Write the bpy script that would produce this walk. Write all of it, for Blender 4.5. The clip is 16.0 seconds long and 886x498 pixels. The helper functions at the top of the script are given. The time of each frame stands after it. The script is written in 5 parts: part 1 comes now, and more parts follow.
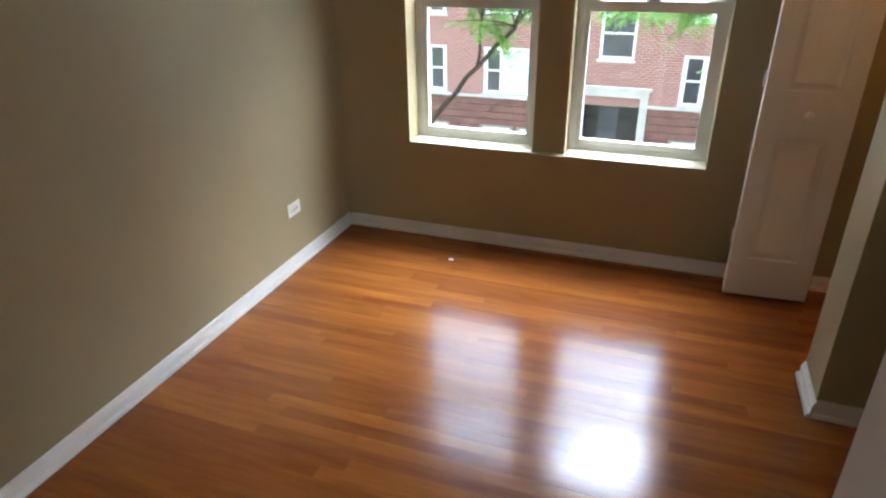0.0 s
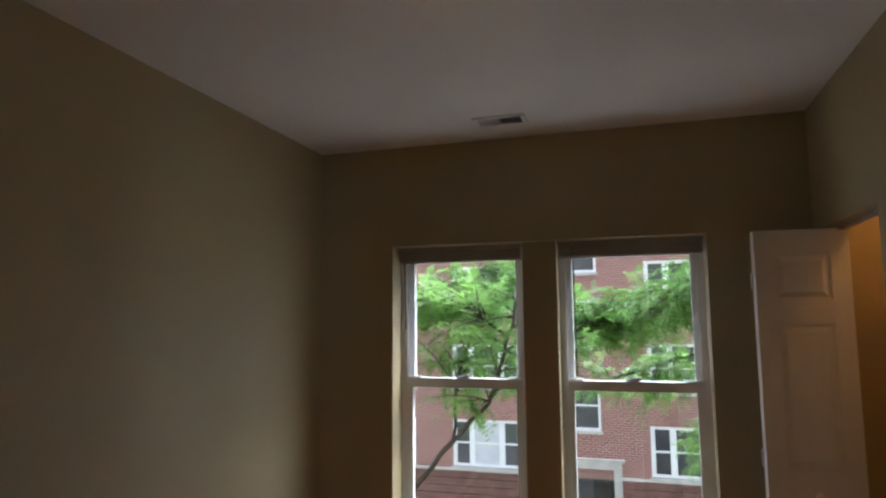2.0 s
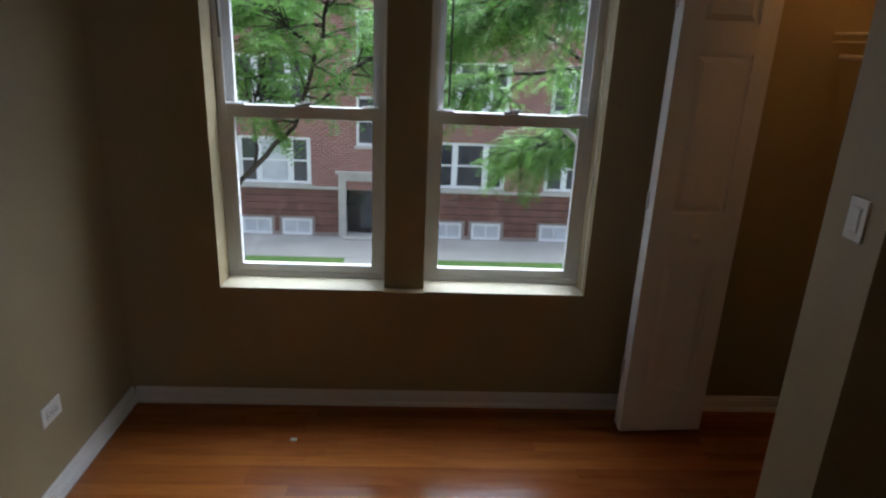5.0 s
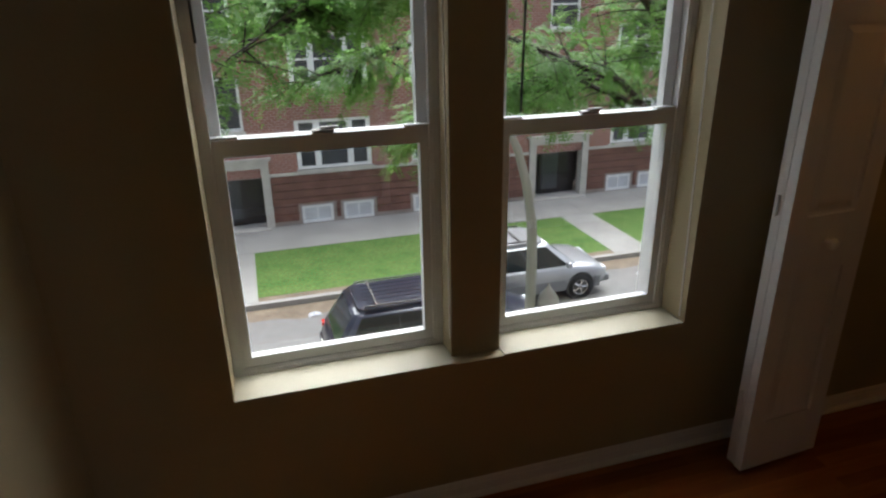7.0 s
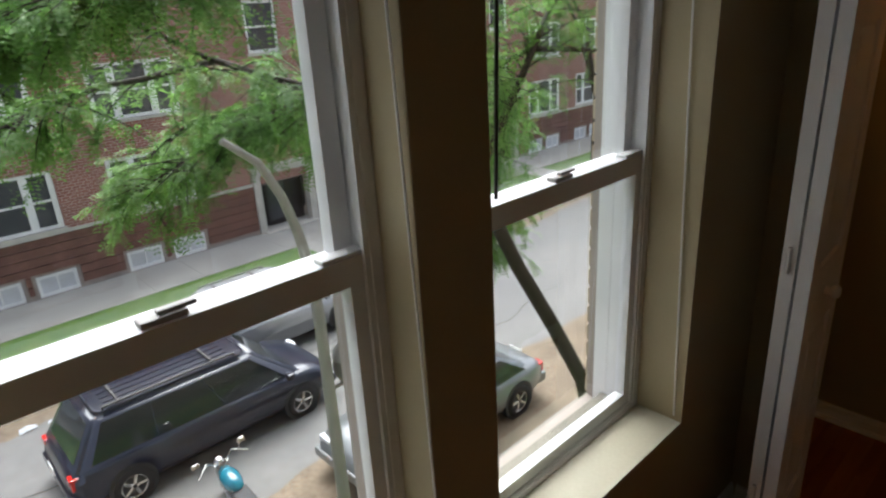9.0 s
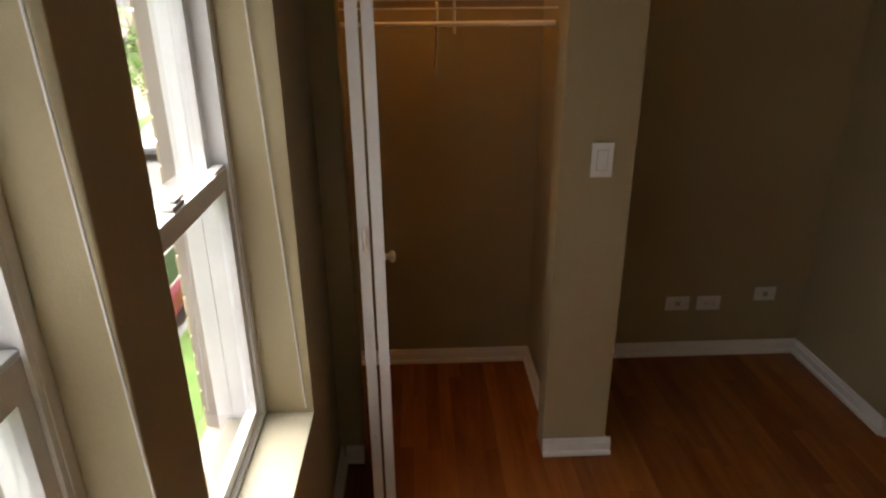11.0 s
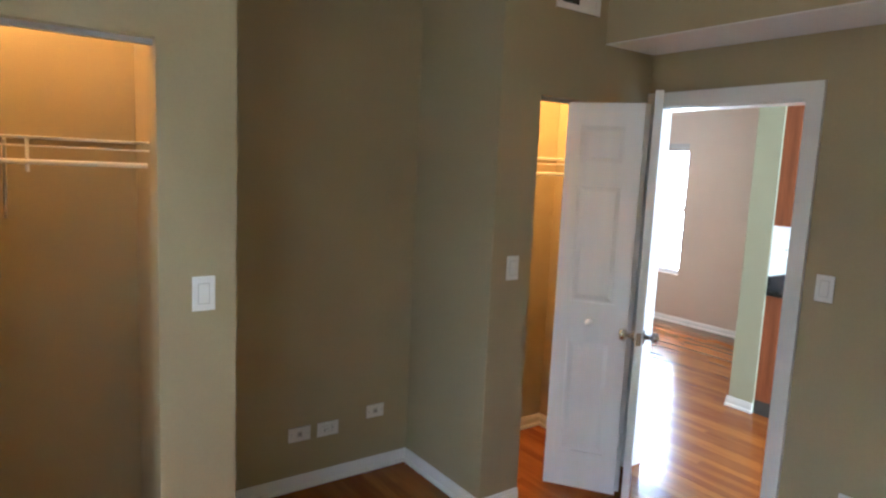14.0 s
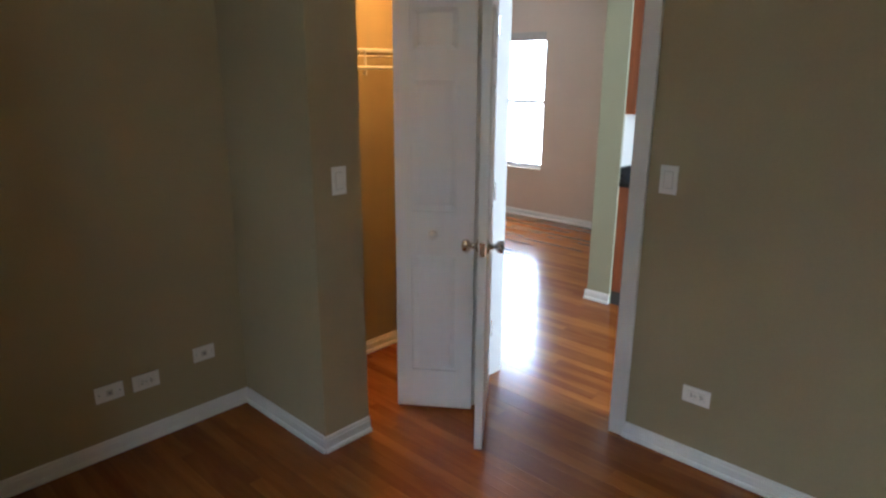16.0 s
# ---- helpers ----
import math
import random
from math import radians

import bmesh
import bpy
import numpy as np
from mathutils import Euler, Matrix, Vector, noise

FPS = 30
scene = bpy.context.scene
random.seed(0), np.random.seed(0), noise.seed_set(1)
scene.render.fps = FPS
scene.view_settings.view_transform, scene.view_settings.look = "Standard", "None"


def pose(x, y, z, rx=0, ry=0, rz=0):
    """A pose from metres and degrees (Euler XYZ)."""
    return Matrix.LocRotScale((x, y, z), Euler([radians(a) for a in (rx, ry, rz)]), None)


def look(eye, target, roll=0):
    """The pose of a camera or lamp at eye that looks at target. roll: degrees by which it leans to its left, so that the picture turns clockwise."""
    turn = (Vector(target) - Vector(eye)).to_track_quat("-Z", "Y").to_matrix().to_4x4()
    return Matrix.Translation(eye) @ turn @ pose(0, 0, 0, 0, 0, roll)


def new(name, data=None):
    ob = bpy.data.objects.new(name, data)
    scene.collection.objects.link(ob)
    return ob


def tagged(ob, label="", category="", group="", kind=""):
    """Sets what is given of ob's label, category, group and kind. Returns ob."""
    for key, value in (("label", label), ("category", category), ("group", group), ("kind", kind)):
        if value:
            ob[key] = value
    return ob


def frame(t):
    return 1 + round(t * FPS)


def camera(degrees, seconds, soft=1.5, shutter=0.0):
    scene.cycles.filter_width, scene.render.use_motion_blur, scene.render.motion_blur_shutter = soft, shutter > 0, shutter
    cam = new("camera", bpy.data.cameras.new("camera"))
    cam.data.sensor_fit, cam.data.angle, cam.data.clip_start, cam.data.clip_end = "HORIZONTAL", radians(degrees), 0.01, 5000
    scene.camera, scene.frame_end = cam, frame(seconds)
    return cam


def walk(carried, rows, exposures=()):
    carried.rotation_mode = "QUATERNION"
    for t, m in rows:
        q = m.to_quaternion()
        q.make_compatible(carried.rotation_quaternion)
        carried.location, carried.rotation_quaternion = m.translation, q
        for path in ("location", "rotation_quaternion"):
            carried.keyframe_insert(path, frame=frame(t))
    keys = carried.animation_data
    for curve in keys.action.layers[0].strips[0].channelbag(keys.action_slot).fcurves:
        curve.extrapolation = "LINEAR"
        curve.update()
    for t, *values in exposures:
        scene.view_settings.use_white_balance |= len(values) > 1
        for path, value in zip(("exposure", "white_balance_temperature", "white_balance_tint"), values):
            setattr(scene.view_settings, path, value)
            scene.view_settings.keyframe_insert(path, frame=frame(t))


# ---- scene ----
cam = camera(70.0, 16.0, 2.4)
PATH = [
    (0, (1.829, -3.262, 1.622), (1.209, -1.579, 0.737), -0.7),
    (0.5, (1.83, -3.233, 1.643), (1.111, -1.495, 0.963), -1.5),
    (1, (1.800, -3.215, 1.655), (1.099, -1.410, 1.155), -0.4),
    (1.5, (1.740, -3.215, 1.630), (1.118, -1.334, 1.354), -1.0),
    (2, (1.700, -3.215, 1.650), (1.121, -1.314, 1.872), -0.5),
    (2.5, (1.720, -3.215, 1.710), (1.092, -1.363, 2.131), 0.2),
    (3, (1.755, -3.215, 1.750), (1.046, -1.355, 1.942), 2.3),
    (3.5, (1.720, -3.150, 1.730), (1.104, -1.258, 1.532), 1.7),
    (4, (1.630, -3.040, 1.690), (1.145, -1.133, 1.333), 4.2),
    (4.5, (1.478, -2.807, 1.639), (1.306, -0.889, 1.099), 3.6),
    (6.8, (0.587, -1.833, 1.712), (1.072, -0.044, 0.962), -0.4),
    (7, (0.581, -1.733, 1.697), (1.114, 0.048, 0.961), -0.9),
    (7.5, (0.588, -1.436, 1.714), (1.247, 0.326, 1.035), 1.0),
    (8, (0.546, -1.178, 1.7), (1.3, 0.561, 1.06), 1.2),
    (8.2, (0.531, -1.067, 1.706), (1.327, 0.649, 1.056), -0.3),
    (10.3, (0.565, -0.338, 1.699), (2.374, -0.042, 0.899), -2.2),
    (10.5, (0.545, -0.372, 1.723), (2.359, -0.169, 0.905), -2.4),
    (11, (0.429, -0.331, 1.731), (2.282, -0.403, 0.982), -0.5),
    (11.5, (0.352, -0.308, 1.695), (2.221, -0.705, 1.105), 1.5),
    (12, (0.339, -0.287, 1.653), (2.211, -0.906, 1.320), 1.8),
    (12.5, (0.331, -0.300, 1.679), (2.142, -1.144, 1.587), 3.2),
    (13, (0.29, -0.342, 1.684), (2.04, -1.312, 1.672), 2.6),
    (13.5, (0.29, -0.358, 1.684), (1.972, -1.433, 1.553), 3.0),
    (14, (0.302, -0.373, 1.67), (1.914, -1.529, 1.414), 2.6),
    (14.5, (0.311, -0.395, 1.66), (1.827, -1.642, 1.273), 2.1),
    (15, (0.328, -0.459, 1.652), (1.746, -1.784, 1.17), 0.4),
    (15.5, (0.37, -0.563, 1.636), (1.694, -1.95, 1.068), -0.5),
    (16, (0.439, -0.798, 1.649), (1.761, -2.196, 1.106), 0.3),
]
EXPOSURES = [(0, 3.95, 5300, 3), (0.5, 3.5, 5100, 4), (1.0, 3.3, 5100, 4), (1.5, 3.0, 5000, 4), (2.0, 2.85, 5500, 8), (2.5, 2.75, 5900, 11), (3.0, 3.4, 5700, 10),
             (3.5, 3.4, 5500, 8), (4.0, 2.65, 5300, 7), (4.5, 2.3, 5200, 6), (6.8, 1.85, 5800, 7), (8.2, 1.8, 5900, 6), (10.3, 2.0, 5800, 6), (11.0, 3.0, 6500, 11),
             (11.5, 3.85, 6500, 13), (12.0, 4.5, 7400, 13), (12.5, 4.75, 7800, 12), (13.2, 4.8, 5900, 3), (14.0, 4.7, 4800, -1), (15.0, 4.45, 4700, -3), (16, 3.95, 4950, 0)]
walk(cam, [(t, look(eye, target, roll)) for t, eye, target, roll in PATH], EXPOSURES)

# ---- world and light ----
world = bpy.data.worlds.new("sky")
scene.world = world
world.use_nodes = True
wn = world.node_tree
sky = wn.nodes.new("ShaderNodeTexSky")
sky.sky_type = "NISHITA"
sky.sun_disc = False
sky.sun_elevation = radians(63)
sky.sun_rotation = radians(33)
sky.air_density, sky.dust_density, sky.ozone_density = 0.35, 4.0, 0.3
veil = wn.nodes.new("ShaderNodeHueSaturation")  # a hazy, whitish sky
veil.inputs["Saturation"].default_value = 0.45
wn.links.new(sky.outputs[0], veil.inputs["Color"])
wn.links.new(veil.outputs[0], wn.nodes["Background"].inputs[0])
wn.nodes["Background"].inputs[1].default_value = 0.15
sun_data = bpy.data.lights.new("sun", "SUN")
sun_data.energy, sun_data.angle, sun_data.color = 1.5, radians(60), (1.0, 0.96, 0.89)
sun = new("sun", sun_data)
sun.matrix_world = look((0, 0, 30), (-8.33, -12.82, 0))


def lamp(name, xyz, watts, color, radius):
    data = bpy.data.lights.new(name, "POINT")
    data.energy, data.color, data.shadow_soft_size = watts, color, radius
    ob = new(name, data)
    ob.location = xyz
    return ob


WARM = (1.0, 0.44, 0.11)
lamp("closet_bulb", (2.9, -0.45, 2.5), 0.9, WARM, 0.05)
lamp("closet_bulb", (2.85, -2.72, 2.45), 3.1, WARM, 0.05)
lamp("ceiling_bulb", (1.32, -1.73, 2.54), 0.16, (1.0, 0.72, 0.42), 0.03)


# ---- materials ----
def mat(name, color, rough=0.5, metal=0.0, vary=0.0, scale=3.0, bump=0.0, bump_scale=80.0, color2=None, fine=0.0, fine_scale=120.0,
        transmission=0.0, coat=0.0, obj_random=0.0, stretch=(1, 1, 1), ior=1.45):
    m = bpy.data.materials.new(name)
    m.use_nodes = True
    t = m.node_tree
    b = t.nodes["Principled BSDF"]
    b.inputs["Base Color"].default_value = (*color, 1)
    b.inputs["Roughness"].default_value = rough
    b.inputs["Metallic"].default_value = metal
    b.inputs["Transmission Weight"].default_value = transmission
    b.inputs["Coat Weight"].default_value = coat
    b.inputs["Coat Roughness"].default_value = 0.08
    b.inputs["IOR"].default_value = ior
    tc = t.nodes.new("ShaderNodeTexCoord")
    mp = t.nodes.new("ShaderNodeMapping")
    mp.inputs["Scale"].default_value = stretch
    t.links.new(tc.outputs["Object"], mp.inputs["Vector"])
    out = None
    if vary or fine or obj_random or color2:
        n1 = t.nodes.new("ShaderNodeTexNoise")
        n1.inputs["Scale"].default_value = scale
        n1.inputs["Detail"].default_value = 5
        t.links.new(mp.outputs[0], n1.inputs["Vector"])
        mix = t.nodes.new("ShaderNodeMix")
        mix.data_type = "RGBA"
        c2 = color2 or tuple(c * (1 - vary) for c in color)
        mix.inputs["A"].default_value = (*color, 1)
        mix.inputs["B"].default_value = (*c2, 1)
        ramp = t.nodes.new("ShaderNodeMapRange")
        ramp.inputs["From Min"].default_value, ramp.inputs["From Max"].default_value = 0.35, 0.65
        t.links.new(n1.outputs["Fac"], ramp.inputs["Value"])
        t.links.new(ramp.outputs[0], mix.inputs["Factor"])
        out = mix.outputs["Result"]
        if fine:
            n2 = t.nodes.new("ShaderNodeTexNoise")
            n2.inputs["Scale"].default_value = fine_scale
            n2.inputs["Detail"].default_value = 3
            t.links.new(mp.outputs[0], n2.inputs["Vector"])
            hs = t.nodes.new("ShaderNodeHueSaturation")
            mr = t.nodes.new("ShaderNodeMapRange")
            mr.inputs["To Min"].default_value, mr.inputs["To Max"].default_value = 1 - fine, 1 + fine
            mr.inputs["From Min"].default_value, mr.inputs["From Max"].default_value = 0.3, 0.7
            t.links.new(n2.outputs["Fac"], mr.inputs["Value"])
            t.links.new(mr.outputs[0], hs.inputs["Value"])
            t.links.new(out, hs.inputs["Color"])
            out = hs.outputs[0]
        if obj_random:
            oi = t.nodes.new("ShaderNodeObjectInfo")
            hs = t.nodes.new("ShaderNodeHueSaturation")
            mr = t.nodes.new("ShaderNodeMapRange")
            mr.inputs["To Min"].default_value, mr.inputs["To Max"].default_value = 1 - obj_random, 1 + obj_random
            t.links.new(oi.outputs["Random"], mr.inputs["Value"])
            t.links.new(mr.outputs[0], hs.inputs["Value"])
            t.links.new(out, hs.inputs["Color"])
            out = hs.outputs[0]
        t.links.new(out, b.inputs["Base Color"])
    if bump:
        n3 = t.nodes.new("ShaderNodeTexNoise")
        n3.inputs["Scale"].default_value = bump_scale
        n3.inputs["Detail"].default_value = 4
        t.links.new(mp.outputs[0], n3.inputs["Vector"])
        bp = t.nodes.new("ShaderNodeBump")
        bp.inputs["Strength"].default_value = bump
        bp.inputs["Distance"].default_value = 0.002
        t.links.new(n3.outputs["Fac"], bp.inputs["Height"])
        t.links.new(bp.outputs[0], b.inputs["Normal"])
    return m


def glow(name, color, strength):
    m = bpy.data.materials.new(name)
    m.use_nodes = True
    b = m.node_tree.nodes["Principled BSDF"]
    b.inputs["Base Color"].default_value = (*color, 1)
    b.inputs["Emission Color"].default_value = (*color, 1)
    b.inputs["Emission Strength"].default_value = strength
    return m


M_WALL = mat("tan wall paint", (0.385, 0.318, 0.183), 0.55, vary=0.06, scale=1.3, bump=0.25, bump_scale=260, fine=0.02)
M_CEIL = mat("white ceiling paint", (0.72, 0.70, 0.68), 0.8, vary=0.04, scale=1.0, bump=0.2, bump_scale=200)
M_TRIM = mat("white trim paint", (0.78, 0.77, 0.74), 0.35, vary=0.04, scale=4, bump=0.08, bump_scale=90)
M_SILL = mat("cream sill paint", (0.47, 0.435, 0.32), 0.45, vary=0.08, scale=3, bump=0.15, bump_scale=150, fine=0.03)
M_DOOR = mat("white door paint", (0.78, 0.77, 0.75), 0.4, vary=0.04, scale=3, bump=0.12, bump_scale=120, stretch=(6, 6, 0.6))
M_VINYL = mat("white window vinyl", (0.75, 0.75, 0.74), 0.35, vary=0.08, scale=5, bump=0.05)
M_GLASS = mat("clear glass", (1, 1, 1), 0.0, transmission=1.0, ior=1.45)
M_CHROME = mat("brushed nickel", (0.62, 0.60, 0.57), 0.25, metal=1.0, vary=0.1, scale=30)
M_STEEL = mat("grey track steel", (0.35, 0.35, 0.36), 0.4, metal=0.9, vary=0.2, scale=20)
M_PLASTIC = mat("white plastic", (0.8, 0.79, 0.76), 0.3, vary=0.03, scale=20)
# flat grey that paints the shade in gaps round rockers and receptacles; also jack rings
M_GAP = mat("pale shadow gap", (0.56, 0.55, 0.52), 0.5, vary=0.05, scale=20)
M_SLOT = mat("dark slot", (0.03, 0.03, 0.03), 0.6)
M_DARK = mat("dark grille", (0.06, 0.055, 0.05), 0.6, vary=0.2, scale=30)
M_BRONZE = mat("bronze lamp rim", (0.16, 0.09, 0.05), 0.35, metal=0.8, vary=0.2, scale=20)
M_SHADE = glow("lit alabaster glass", (1.0, 0.68, 0.36), 0.16)
M_BLIND = mat("grey blind slats", (0.42, 0.40, 0.38), 0.5, vary=0.1, scale=20)
M_WAND = mat("dark blind wand", (0.05, 0.05, 0.05), 0.3)
M_CORD = mat("white cord", (0.75, 0.74, 0.7), 0.6)
M_WIRE = mat("white coated wire", (0.78, 0.77, 0.74), 0.3)
M_PINK = mat("pale beige wall paint", (0.55, 0.45, 0.36), 0.6, vary=0.05, scale=1.5, bump=0.2, bump_scale=250)
M_GREEN = mat("pale green wall paint", (0.42, 0.43, 0.30), 0.6, vary=0.05, scale=1.5, bump=0.2, bump_scale=250)
M_CAB = mat("cherry cabinet wood", (0.30, 0.095, 0.035), 0.35, vary=0.35, scale=3, fine=0.1, fine_scale=25, stretch=(8, 8, 0.7))
M_COUNTER = mat("black granite", (0.015, 0.016, 0.018), 0.12, vary=0.5, scale=90)
M_TILE = mat("white backsplash", (0.72, 0.72, 0.68), 0.25, vary=0.03, scale=10)
M_BRICK = mat("red brick", (0.33, 0.115, 0.075), 0.85, vary=0.35, scale=2.2, fine=0.2, fine_scale=14, bump=0.4, bump_scale=50)
M_BAND = mat("brown rusticated brick", (0.19, 0.095, 0.07), 0.85, vary=0.3, scale=2.0, fine=0.2, fine_scale=12)
M_MORTAR = mat("pale mortar", (0.36, 0.31, 0.27), 0.9, vary=0.2, scale=4)
M_STONE = mat("pale limestone", (0.52, 0.49, 0.43), 0.8, vary=0.2, scale=1.8, fine=0.08, fine_scale=30)
M_TAN = mat("tan facing brick", (0.46, 0.37, 0.25), 0.85, vary=0.2, scale=5, fine=0.12, fine_scale=40, obj_random=0.12)
M_WHITE = mat("white window paint", (0.8, 0.8, 0.78), 0.5, vary=0.08, scale=3)
# the grey holds the reflected sky as well as curtains behind the glass
M_PANE = mat("grey window glass, sky reflection and blinds in its colour", (0.085, 0.088, 0.092), 0.06, vary=0.4, scale=0.8)
M_SHEER = mat("white curtain behind glass", (0.6, 0.61, 0.62), 0.4, vary=0.15, scale=3)
M_ENTRY = mat("dark entry door and back sheet", (0.035, 0.03, 0.03), 0.25, vary=0.4, scale=2)
M_ASPHALT = mat("worn asphalt", (0.15, 0.147, 0.14), 0.9, color2=(0.19, 0.182, 0.168), scale=0.3, fine=0.07, fine_scale=5, bump=0.3, bump_scale=60)
M_DIRT = mat("sandy gutter dirt", (0.21, 0.165, 0.115), 0.95, vary=0.3, scale=1.5, fine=0.2, fine_scale=12)
M_CONC = mat("pale concrete", (0.35, 0.337, 0.307), 0.9, vary=0.18, scale=0.8, fine=0.08, fine_scale=18, bump=0.3)
M_GRASS = mat("lawn grass", (0.07, 0.145, 0.024), 0.9, color2=(0.11, 0.175, 0.038), scale=1.4, fine=0.3, fine_scale=14)
M_BARK = mat("dark bark", (0.05, 0.04, 0.031), 0.9, vary=0.4, scale=6, bump=0.8, bump_scale=20)
M_LEAF = mat("locust leaf", (0.118, 0.245, 0.048), 0.5, color2=(0.205, 0.35, 0.085), scale=0.5, fine=0.25, fine_scale=4)
lt = M_LEAF.node_tree
tr = lt.nodes.new("ShaderNodeBsdfTranslucent")
mx = lt.nodes.new("ShaderNodeMixShader")
mx.inputs[0].default_value = 0.55
pb = lt.nodes["Principled BSDF"]
lt.links.new(pb.inputs["Base Color"].links[0].from_socket, tr.inputs["Color"])
lt.links.new(pb.outputs[0], mx.inputs[1])
lt.links.new(tr.outputs[0], mx.inputs[2])
lt.links.new(mx.outputs[0], lt.nodes["Material Output"].inputs["Surface"])
M_TYRE = mat("tyre rubber", (0.02, 0.02, 0.02), 0.8)
M_CARGLASS = mat("tinted car glass", (0.02, 0.024, 0.026), 0.03, coat=0.3, ior=1.5)


def floor_wood(name, per_object):
    m = bpy.data.materials.new(name)
    m.use_nodes = True
    t = m.node_tree
    b = t.nodes["Principled BSDF"]
    tc = t.nodes.new("ShaderNodeTexCoord")
    geo = t.nodes.new("ShaderNodeNewGeometry")
    oi = t.nodes.new("ShaderNodeObjectInfo")
    rnd = oi.outputs["Random"] if per_object else geo.outputs["Random Per Island"]
    pos = geo.outputs["Position"]
    add = t.nodes.new("ShaderNodeVectorMath")
    add.operation = "ADD"
    comb = t.nodes.new("ShaderNodeCombineXYZ")
    mul = t.nodes.new("ShaderNodeMath")
    mul.operation = "MULTIPLY"
    mul.inputs[1].default_value = 37.0
    t.links.new(rnd, mul.inputs[0])
    t.links.new(mul.outputs[0], comb.inputs["X"])
    t.links.new(mul.outputs[0], comb.inputs["Z"])
    t.links.new(pos, add.inputs[0])
    t.links.new(comb.outputs[0], add.inputs[1])
    mp = t.nodes.new("ShaderNodeMapping")
    mp.inputs["Scale"].default_value = (1.3, 10, 1)
    t.links.new(add.outputs[0], mp.inputs["Vector"])
    n = t.nodes.new("ShaderNodeTexNoise")
    n.inputs["Scale"].default_value = 2.2
    n.inputs["Detail"].default_value = 6
    n.inputs["Distortion"].default_value = 0.6
    t.links.new(mp.outputs[0], n.inputs["Vector"])
    ramp = t.nodes.new("ShaderNodeValToRGB")
    e = ramp.color_ramp.elements
    e[0].position, e[0].color = 0.15, (0.21, 0.060, 0.011, 1)
    e[1].position, e[1].color = 0.85, (0.36, 0.140, 0.027, 1)
    t.links.new(n.outputs["Fac"], ramp.inputs["Fac"])
    hs = t.nodes.new("ShaderNodeHueSaturation")
    mr = t.nodes.new("ShaderNodeMapRange")
    mr.inputs["To Min"].default_value, mr.inputs["To Max"].default_value = 0.76, 1.12
    t.links.new(rnd, mr.inputs["Value"])
    t.links.new(mr.outputs[0], hs.inputs["Value"])
    mr2 = t.nodes.new("ShaderNodeMapRange")
    mr2.inputs["To Min"].default_value, mr2.inputs["To Max"].default_value = 0.491, 0.501
    t.links.new(rnd, mr2.inputs["Value"])
    t.links.new(mr2.outputs[0], hs.inputs["Hue"])
    t.links.new(ramp.outputs[0], hs.inputs["Color"])
    t.links.new(hs.outputs[0], b.inputs["Base Color"])
    n2 = t.nodes.new("ShaderNodeTexNoise")
    n2.inputs["Scale"].default_value = 3.5
    n2.inputs["Detail"].default_value = 4
    t.links.new(pos, n2.inputs["Vector"])
    mr3 = t.nodes.new("ShaderNodeMapRange")
    mr3.inputs["To Min"].default_value, mr3.inputs["To Max"].default_value = 0.13, 0.22
    t.links.new(n2.outputs["Fac"], mr3.inputs["Value"])
    t.links.new(mr3.outputs[0], b.inputs["Roughness"])
    bp = t.nodes.new("ShaderNodeBump")
    bp.inputs["Strength"].default_value = 0.12
    bp.inputs["Distance"].default_value = 0.002
    t.links.new(n.outputs["Fac"], bp.inputs["Height"])
    t.links.new(bp.outputs[0], b.inputs["Normal"])
    return m


M_PLANK = floor_wood("orange oak plank", True)
M_PLANKS = floor_wood("orange oak strips", False)


# ---- mesh helpers ----
def box(bm, x0, x1, y0, y1, z0, z1, m=None):
    vs = [bm.verts.new(p) for p in ((x0, y0, z0), (x1, y0, z0), (x1, y1, z0), (x0, y1, z0), (x0, y0, z1), (x1, y0, z1), (x1, y1, z1), (x0, y1, z1))]
    if m is not None:
        for v in vs:
            v.co = m @ v.co
    for f in ((3, 2, 1, 0), (4, 5, 6, 7), (0, 1, 5, 4), (1, 2, 6, 5), (2, 3, 7, 6), (3, 0, 4, 7)):
        bm.faces.new([vs[i] for i in f])
    return vs


def bm_box(x0, x1, y0, y1, z0, z1, bevel=0.0, m=None):
    bm = bmesh.new()
    box(bm, x0, x1, y0, y1, z0, z1, m)
    if bevel:
        bmesh.ops.bevel(bm, geom=list(bm.edges), offset=bevel, segments=2, profile=0.6, affect="EDGES")
    return bm


def rod(bm, a, b, r0, r1=None, n=10, cap=True):
    a, b = Vector(a), Vector(b)
    r1 = r0 if r1 is None else r1
    q = (b - a).to_track_quat("Z", "Y").to_matrix()
    rings = []
    for c, r in ((a, r0), (b, r1)):
        rings.append([bm.verts.new(c + q @ Vector((r * math.cos(k * math.tau / n), r * math.sin(k * math.tau / n), 0))) for k in range(n)])
    for k in range(n):
        bm.faces.new((rings[0][k], rings[0][(k + 1) % n], rings[1][(k + 1) % n], rings[1][k]))
    if cap:
        bm.faces.new(rings[0][::-1])
        bm.faces.new(rings[1])


def lathe(bm, profile, n=32, m=None):
    m = m or Matrix.Identity(4)
    rings = []
    for r, z in profile:
        rings.append([bm.verts.new(m @ Vector((max(r, 1e-4) * math.cos(k * math.tau / n), max(r, 1e-4) * math.sin(k * math.tau / n), z))) for k in range(n)])
    for a, b in zip(rings, rings[1:]):
        for k in range(n):
            f = bm.faces.new((a[k], a[(k + 1) % n], b[(k + 1) % n], b[k]))
            f.smooth = True


